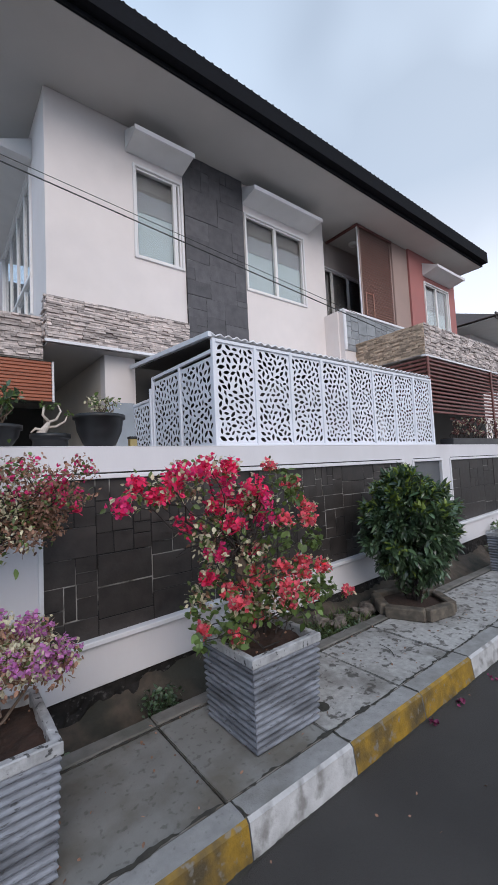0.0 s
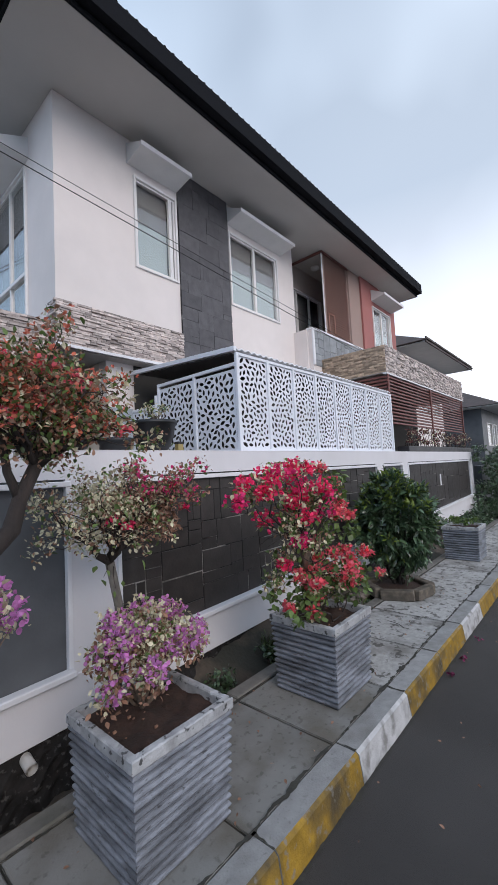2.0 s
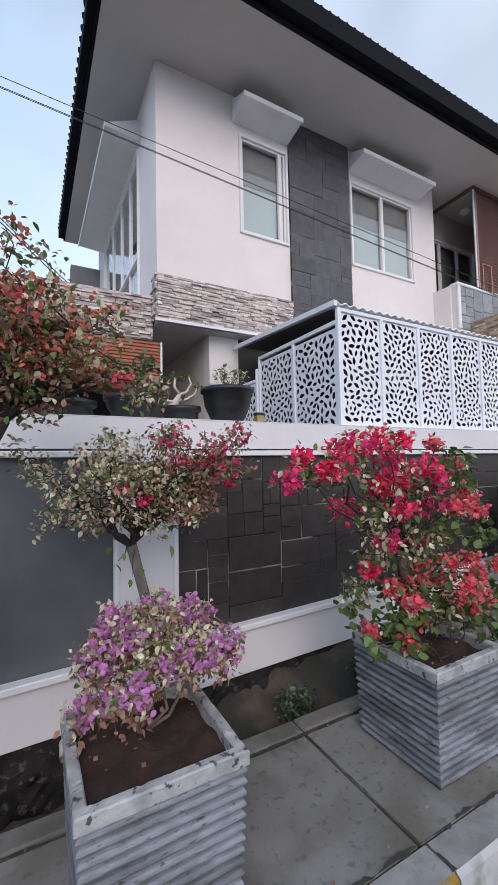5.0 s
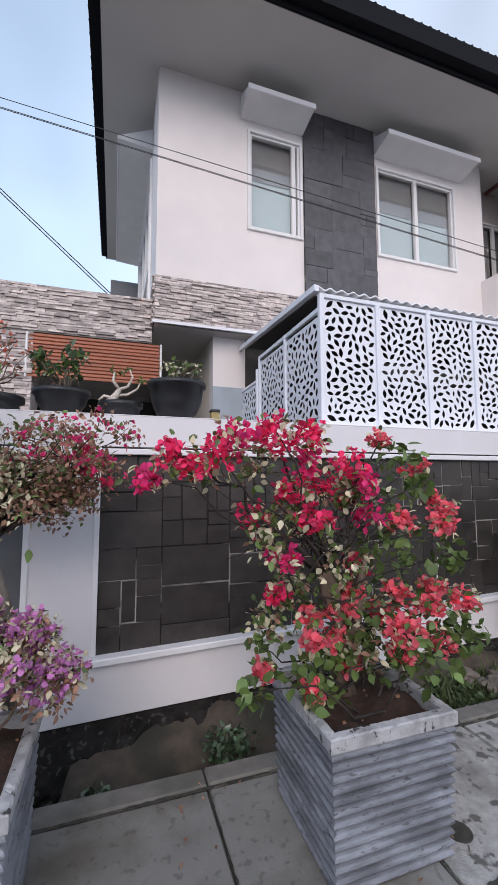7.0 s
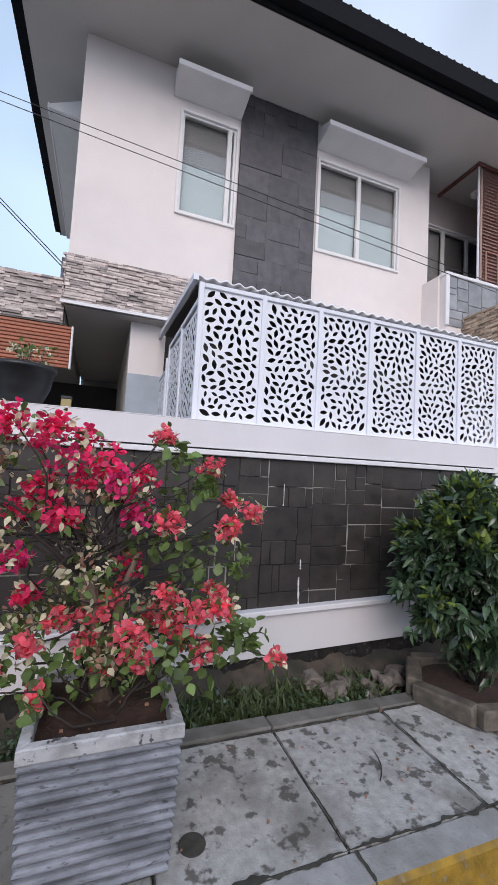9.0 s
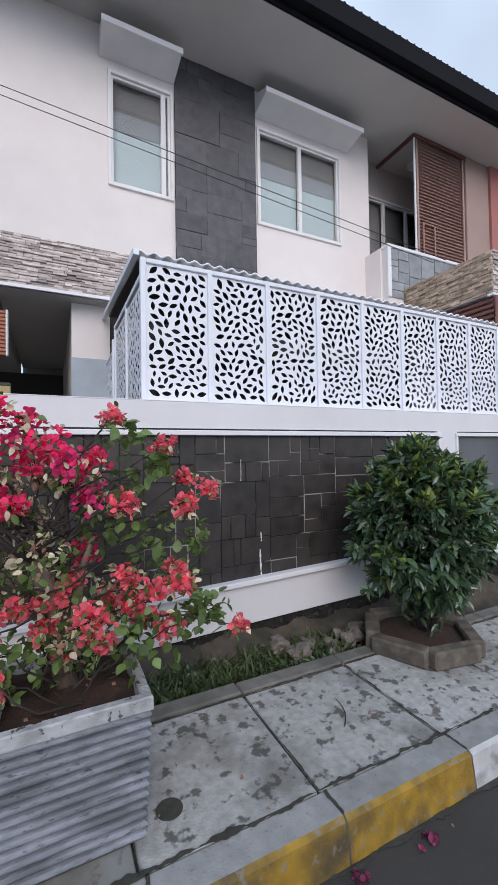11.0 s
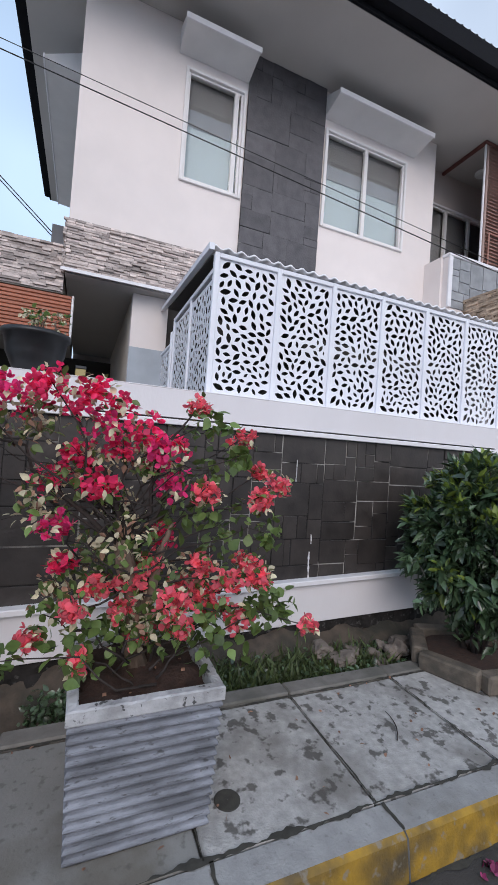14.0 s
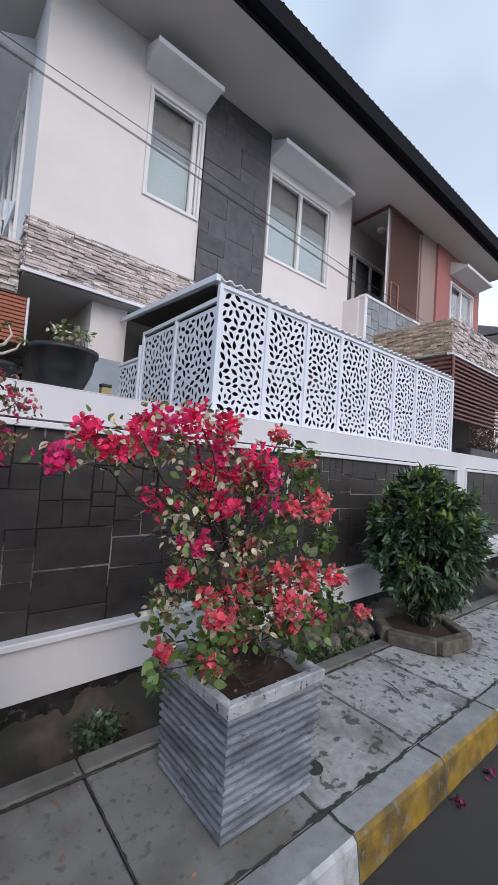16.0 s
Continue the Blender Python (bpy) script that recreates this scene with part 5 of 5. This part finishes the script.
# clipped green shrub in its stone bed
rng, g = random.Random(45), np.random.default_rng(45)
TX, TY = 4.47, 2.74
bed = thing("tree_bed", "low hexagonal bed of rough concrete blocks round the shrub", "planter", TX - 0.05, TY, 0.15)
block = Shape().rbox(-0.185, 0.185, -0.05, 0.05, 0, 0.115, 0.012).mesh("block")
block.materials.append(bed_stone)
for k in range(6):
    a = k * math.tau / 6 + 0.35
    b = part("block", block, None, bed)
    b.matrix_local = pose(0.325 * math.cos(a), 0.325 * math.sin(a), 0, rng.uniform(-2, 2), rng.uniform(-2, 2), math.degrees(a) + 90 + rng.uniform(-4, 4))
part("soil", Shape().lathe([(0.30, 0.0), (0.29, 0.07), (0.15, 0.085), (0.01, 0.09)], 0, 0, 0, 18), soil, bed)
shrub = thing("shrub", "dense rounded shrub with glossy dark green leaves in a stone bed", "shrub")
stems = Shape()
for k in range(9):
    a = rng.uniform(0, math.tau)
    branch(stems, (TX + 0.04 * math.cos(a), TY + 0.04 * math.sin(a), 0.20), (TX + 0.3 * math.cos(a), TY + 0.3 * math.sin(a), rng.uniform(0.8, 1.2)), 0.018, 0.006, rng, 0.05)
for k in range(60):
    a, b = rng.uniform(0, math.tau), rng.uniform(-0.9, 1.4)
    branch(stems, (TX, TY, 0.6), (TX + 0.48 * math.cos(a) * math.cos(b), TY + 0.46 * math.sin(a) * math.cos(b), 1.02 + 0.55 * math.sin(b)), 0.006, 0.002, rng, 0.05)
part("stemwork", stems, bark_dark, shrub, smooth=True)["kind"] = "stuff"
dk, nw = [], []
for k in range(230):
    d = Vector((rng.gauss(0, 1), rng.gauss(0, 1), rng.gauss(0, 1))).normalized()
    r = rng.uniform(0.62, 1.0) * (1 + 0.14 * noise.noise(d * 2.3))
    q = Vector((TX + 0.50 * d.x * r, TY + 0.48 * d.y * r, 1.02 + (0.58 if d.z < 0 else 0.54) * d.z * r + 0.05 * max(0, noise.noise(d * 6))))
    if q.z < 0.42:
        continue
    out = np.array(d) * 0.9
    dk.append(scatter(cloud_points(q, (.065, .065, .06), 30, g, 0.1), 0.098, g, 0.25, out, width=0.62))
    if d.z > 0.30 or rng.random() < 0.12:
        nw.append(scatter(cloud_points(q, (.06, .06, .06), 12, g, 0.4), 0.085, g, -0.4, out, width=0.58))
core = cloud_points((TX, TY, 0.98), (0.36, 0.34, 0.45), 2200, g, 0.1)
dk.append(scatter(core, 0.085, g, 0.3, width=0.65))
skirt = cloud_points((TX, TY, 0.48), (0.2, 0.2, 0.2), 260, g, 0.1)
dk.append(scatter(skirt, 0.08, g, 0.5, width=0.8))
low_twig = cloud_points((TX - 0.53, TY - 0.05, 0.62), (0.07, 0.05, 0.04), 12, g, 0.1)
dk.append(scatter(low_twig, 0.06, g, 0.7))
branch(stems, (TX, TY, 0.6), (TX - 0.5, TY - 0.05, 0.64), 0.005, 0.002, rng, 0.05)
foliage("foliage", dk, leaf_dark, shrub)
foliage("new_foliage", nw, leaf_new, shrub, "bright yellow-green young leaves")

# weeds, stones and litter along the strip
rng, g = random.Random(46), np.random.default_rng(46)
BLADE = np.array([(0, 0.06, 0), (0, -0.06, 0), (0.5, 0.05, 0.12), (0.5, -0.05, 0.12), (1, 0, 0.02)])
BLADE_F = [(0, 1, 3), (0, 3, 2), (2, 3, 4)]
n = 3600
pts = np.stack([g.uniform(2.35, 3.95, n), g.uniform(2.89, 3.24, n), g.uniform(0.0, 0.10, n)], 1)
out = np.stack([g.normal(0, 0.5, n), g.normal(-0.2, 0.5, n), np.full(n, 0.9)], 1)
weeds = foliage("grass", [scatter(pts, 0.13, g, 0.0, out, BLADE, BLADE_F)], grass_green, None)
tagged(weeds, "tufts of green weeds and grass along the wall", "grass")
n = 1500
pts = np.concatenate([np.stack([g.uniform(2.3, 4.1, n), g.uniform(2.89, 3.22, n), g.uniform(0.03, 0.15, n)], 1),
                      cloud_points((1.78, 3.12, 0.06), (0.17, 0.10, 0.12), 240, g, 0.1), cloud_points((1.12, 3.1, -0.02), (0.10, 0.08, 0.05), 60, g, 0.1),
                      cloud_points((4.9, 3.1, 0.15), (0.25, 0.14, 0.14), 200, g, 0.1)])
weeds2 = foliage("weeds", [scatter(pts, 0.04, g, 0.0)], leaf_dark, None)
tagged(weeds2, "small leafy green weeds on the earth strip", "weeds")
for k in range(26):
    r = rng.uniform(0.04, 0.085)
    ob = part("rubble_stone", Shape().stone(0, 0, 0, r, rng), rubble)
    ob.location = (3.45 + rng.uniform(0, 1.1), rng.uniform(2.95, 3.22), 0.09 + r * 0.3 + rng.uniform(0, 0.06))
    tagged(ob, "rough brown-grey rubble stone at the foot of the wall", "stone", "rubble stones by the wall")
pipe = Shape()
pipe.tube([(0.46, 3.42, 0.16), (0.455, 3.235, 0.135)], 0.032, 14, caps=False).tube([(0.455, 3.235, 0.135), (0.46, 3.42, 0.16)], 0.026, 14, caps=False)
tagged(part("drain_pipe", pipe, pvc, smooth=True), "short pale plastic drain pipe poking from the wall", "pipe")
tagged(part("drain_cover", Shape().lathe([(0.052, 0.0), (0.052, 0.006), (0.048, 0.008), (0.001, 0.008)], 2.455, 2.225, 0.147, 20), joint_dirt), "small round dark drain cover in the pavement", "drain cover")
pts = np.concatenate([cloud_points((3.36, 1.79, 0.012), (0.07, 0.04, 0.006), 8, g, 0.1), cloud_points((3.02, 1.81, 0.012), (0.04, 0.025, 0.006), 6, g, 0.1), cloud_points((3.85, 1.78, 0.015), (0.05, 0.03, 0.006), 3, g, 0.1)])
petals = foliage("petal_litter", flowers(pts, 0.024, g), petal_old, None)
tagged(petals, "fallen pink petals on the road by the kerb", "petals")
n = 150
pts = np.stack([g.uniform(0.0, 5.5, n), g.uniform(2.05, 2.85, n), np.full(n, 0.158)], 1)
pts[:40, 1], pts[:40, 2] = g.uniform(1.0, 1.8, 40), 0.006
dead = foliage("leaf_litter", [scatter(pts, 0.022, g, 0.0, np.stack([g.normal(0, 3, n), g.normal(0, 3, n), np.zeros(n)], 1))], leaf_dry, None)
tagged(dead, "scattered dry leaf scraps on pavement and road", "foliage")
tagged(part("twig", Shape().tube([(3.36, 2.28, 0.156), (3.395, 2.315, 0.157), (3.425, 2.355, 0.158), (3.445, 2.40, 0.157), (3.456, 2.44, 0.157), (3.46, 2.48, 0.156)], [0.0035, 0.0033, 0.003, 0.0027, 0.0022, 0.0015], 5), bark_dark), "thin dark twig lying on the pavement", "twig")

# ---- pots on the garden wall ----


def pot(x, y, r, h, label, taper=0.72):
    p = thing("plant_pot", label, "pot", x, y, 1.892)
    part("pot", Shape().lathe([(r * taper, 0), (r * (taper + 0.12), h * 0.16), (r * 0.90, h * 0.5), (r * 0.97, h - 0.035), (r * 1.06, h - 0.030), (r * 1.06, h), (r * 0.95, h), (r * 0.9, h - 0.05)], 0, 0, 0, 28), black_plastic, p, smooth=True)
    part("soil", Shape().lathe([(r * 0.91, h - 0.06), (r * 0.5, h - 0.03), (0.005, h - 0.025)], 0, 0, 0, 20), soil, p)
    return p


rng, g = random.Random(47), np.random.default_rng(47)
pot(1.53, 3.52, 0.182, 0.25, "tall black plastic pot on the white garden wall", 0.58)
pot(1.18, 3.52, 0.128, 0.10, "shallow black bonsai pot on the white garden wall", 0.8)
pot(0.84, 3.52, 0.155, 0.155, "round black plastic pot on the white garden wall", 0.55)
pot(0.44, 3.52, 0.19, 0.10, "wide shallow black tray pot on the garden wall", 0.85)
pot(0.02, 3.52, 0.18, 0.10, "wide shallow black tray pot on the garden wall", 0.85)


def pot_plant(name, label, x, z, spread, height, mats, n, bark_m, size=0.035):
    t = thing(name, label, "plant")
    s = Shape()
    sets = {m: [] for m in mats}
    for k in range(12):
        e = (x + rng.uniform(-spread, spread), 3.52 + rng.uniform(-spread, spread) * 0.8, z + height * rng.uniform(0.45, 1.0))
        branch(s, (x + rng.uniform(-.03, .03), 3.52, z - 0.03), e, 0.007, 0.002, rng, 0.10)
        for m in mats:
            sets[m].append(scatter(cloud_points(e, (.05, .05, .04), n, g, 0.1), size, g, 0.4))
    part("stemwork", s, bark_m, t, smooth=True)["kind"] = "stuff"
    for m in mats:
        foliage("foliage", sets[m], m, t)


pot_plant("potted_shrub", "leggy potted shrub with cream and green leaves", 1.55, 2.13, 0.17, 0.17, [leaf_cream, leaf_green], 5, bark)
pot_plant("potted_plant", "dark leafy plant in a black pot on the wall", 0.84, 2.04, 0.15, 0.24, [leaf_dark, leaf_green], 8, bark, 0.05)
pot_plant("dry_potted_plant", "dry twiggy reddish plant in a shallow tray pot", 0.44, 1.98, 0.2, 0.42, [leaf_dry, bract_orange], 6, bark, 0.028)
pot_plant("dry_potted_plant", "dry twiggy reddish plant in a shallow tray pot", 0.02, 1.98, 0.2, 0.35, [leaf_dry, leaf_green], 6, bark, 0.03)
bonsai = thing("bonsai", "bare bonsai with a swollen pale trunk in a shallow pot", "plant")
s = Shape()
s.tube([(1.12, 3.52, 1.955), (1.12, 3.52, 2.00), (1.15, 3.52, 2.04), (1.17, 3.52, 2.08)], [0.030, 0.033, 0.022, 0.013], 9)
for way in (((1.17, 3.52, 2.08), (1.13, 3.51, 2.13), (1.14, 3.52, 2.19)), ((1.17, 3.52, 2.08), (1.22, 3.52, 2.10), (1.25, 3.51, 2.16), (1.23, 3.51, 2.21)),
            ((1.15, 3.52, 2.04), (1.22, 3.53, 2.05), (1.28, 3.52, 2.09), (1.30, 3.52, 2.14)), ((1.13, 3.51, 2.02), (1.08, 3.50, 2.03), (1.05, 3.50, 2.00))):
    s.tube(way, [0.012 - 0.0025 * i for i in range(len(way))], 7)
part("trunk", s, bark_pale, bonsai, "smooth pale swollen trunk", smooth=True)
foliage("foliage", [scatter(cloud_points(q, (.035, .035, .02), 10, g, 0.1), 0.03, g, 0.2) for q in ((1.14, 3.52, 2.20), (1.23, 3.51, 2.22), (1.30, 3.52, 2.15), (1.19, 3.52, 2.20))], leaf_green, bonsai)
box = thing("small_box", "small yellow and black plastic box on the wall", "box", 1.79, 3.52, 1.892)
part("body", Shape().rbox(-0.03, 0.03, -0.025, 0.025, 0, 0.07, 0.004), orange_plastic, box)
part("lid", Shape().rbox(-0.033, 0.033, -0.028, 0.028, 0.07, 0.09, 0.004), black_plastic, box)

# ---- neighbour's plants, far houses, cables ----
rng, g = random.Random(48), np.random.default_rng(48)
tray = thing("plant_trough", "long black trough of reddish plants on the neighbour's wall", "planter")
part("trough", Shape().rbox(7.0, 11.9, 3.38, 3.60, 1.893, 2.0, 0.01), black_plastic, tray)
part("soil", Shape().box(7.02, 11.88, 3.40, 3.58, 2.001, 2.006), soil, tray)
row = thing("trough_plants", "row of leggy plants with dull red leaves in a trough", "plant")
s = Shape()
q1, q2 = [], []
for k in range(70):
    x = 7.15 + k * 0.067
    e = (x + rng.uniform(-.08, .08), 3.49 + rng.uniform(-.12, .1), 2.02 + rng.uniform(0.08, 0.34))
    branch(s, (x, 3.49, 1.99), e, 0.006, 0.002, rng, 0.1)
    q1.append(scatter(cloud_points(e, (.07, .07, .06), 14, g, 0.1), 0.045, g, 0.3))
    q2.append(scatter(cloud_points(e, (.07, .07, .06), 5, g, 0.1), 0.045, g, 0.3))
part("stemwork", s, bark_dark, row, smooth=True)["kind"] = "stuff"
foliage("red_foliage", q1, mat("leaf_maroon", (0.16, 0.06, 0.055), 0.5, 0.3, 30, 0.0, island=0.5, subsurface=0.2), row)
foliage("pale_foliage", q2, leaf_cream, row)
hedge = thing("wall_shrub", "dark green shrubs growing along the neighbour's wall", "shrub")
q1 = []
for k in range(90):
    e = (rng.uniform(11.0, 14.5), rng.uniform(2.5, 3.2), rng.uniform(0.2, 1.95))
    q1.append(scatter(cloud_points(e, (.2, .16, .16), 45, g, 0.1), 0.10, g, 0.3))
for k in range(70):
    e = (rng.uniform(7.4, 13.5), rng.uniform(2.95, 3.22), rng.uniform(0.05, 0.55))
    q1.append(scatter(cloud_points(e, (.14, .12, .12), 40, g, 0.1), 0.07, g, 0.3))
foliage("foliage", q1, leaf_dark, hedge)
small = thing("planter_shrub", "small green plants in the farther planter", "plant")
foliage("foliage", [scatter(cloud_points((6.64 + rng.uniform(-.18, .18), 2.5 + rng.uniform(-.18, .18), 0.70 + rng.uniform(0, .06)), (.06, .06, .05), 25, g, 0.1), 0.04, g, 0.3) for _ in range(12)], leaf_green, small)
tagged(part("notice_plate", Shape().rbox(8.55, 8.63, 3.335, 3.343, 1.18, 1.42, 0.003), trim_paint), "small white plate on the dark slate wall", "plate")


def far_house(x0, x1, y0, z_eave, label, paint):
    h = thing("far_house", label, "house", x0, y0, 0)
    L = x1 - x0
    part("wall", holed(Shape(), 0, L, 0, z_eave, 1.0, 1.2, [(1.2, 2.6, z_eave - 2.0, z_eave - 0.7), (3.0, 3.9, z_eave - 2.0, z_eave - 0.7)]).box(0, 0.2, 1.2, 7, 0, z_eave), paint, h)
    part("soffit", Shape().box(-0.8, L + 0.8, 0, 7.5, z_eave, z_eave + 0.04), canopy_paint, h)
    part("roof", Shape().add([(-0.9, -0.1, z_eave + 0.06), (L + 0.9, -0.1, z_eave + 0.06), (L + 0.9, 7.6, z_eave + 0.06), (-0.9, 7.6, z_eave + 0.06), (2.0, 3.75, z_eave + 2.0), (L - 2.0, 3.75, z_eave + 2.0)],
                             [(0, 1, 5, 4), (1, 2, 5), (2, 3, 4, 5), (3, 0, 4), (3, 2, 1, 0)]), roof_brown, h)
    part("fascia", Shape().box(-0.85, L + 0.85, -0.06, -0.02, z_eave - 0.02, z_eave + 0.16), roof_brown, h)
    for a, b in ((1.2, 2.6), (3.0, 3.9)):
        w = part("window", Shape().rbox(a, a + 0.06, 0.98, 1.1, z_eave - 2.0, z_eave - 0.7).rbox(b - 0.06, b, 0.98, 1.1, z_eave - 2.0, z_eave - 0.7).rbox(a + 0.06, b - 0.06, 0.98, 1.1, z_eave - 0.76, z_eave - 0.7).rbox(a + 0.06, b - 0.06, 0.98, 1.1, z_eave - 2.0, z_eave - 1.94), frame_white, h)
        part("pane", Shape().box(a + 0.06, b - 0.06, 1.04, 1.05, z_eave - 1.94, z_eave - 0.76), window_glass, w)
        part("room", Shape().box(a, b, 1.25, 1.3, z_eave - 2.1, z_eave - 0.6), room_shade, h)
    return h


roof_brown = mat("roof_brown", (0.10, 0.08, 0.075), 0.8, 0.25, 8, 0.3, 40)
far_house(13.4, 17.6, 4.6, 5.45, "pale neighbouring house with a brown hipped roof", facade_paint)
far_house(24.0, 33.0, 4.4, 4.4, "distant grey house with a brown hipped roof", smooth_grey)
tagged(part("wall_far", Shape().box(12.6, 60, 3.36, 3.56, -0.3, 1.5), smooth_grey), "grey garden wall farther along the street", "wall", kind="structure")
tagged(part("wall_opposite", Shape().box(-60, 80, -9.3, -9.0, -0.3, 2.6), wall_paint), "plain pale wall across the street", "wall", kind="structure")

for px, py, ph in ((-14.0, 7.9, 9.0), (-7.2, 12.0, 14.0)):
    tagged(part("utility_pole", Shape().tube([(px, py + 0.1, -0.6), (px, py + 0.1, ph)], [0.11, 0.08], 12), concrete, smooth=True), "round grey concrete utility pole holding cables", "pole")
for ya, za in ((4.50, 4.62), (4.84, 4.80), (4.66, 4.66)):
    pts = []
    for k in range(25):
        x = -14 + k * 0.87
        sag = -0.012 * (1 - ((k - 12) / 12) ** 2)
        pts.append((x, ya - 0.211 * (x - 2), za - 0.243 * (x - 2) + sag))
    end = [p for p in pts if p[0] < 6.7]
    tagged(part("cable", Shape().tube(end, 0.0038, 6), cable_black, smooth=True), "thin black service cable sloping across the facade", "cable", "overhead cables")
for dx, dz in ((0, 0), (0.25, -0.12)):
    tagged(part("cable", Shape().tube([(-7.2 + dx, 12, 13.5 + dz), (0.7 + dx, 12, 6.62 + dz), (4 + dx, 12, 3.9 + dz)], 0.013, 6), cable_black), "thin black cable behind the carport", "cable", "overhead cables")
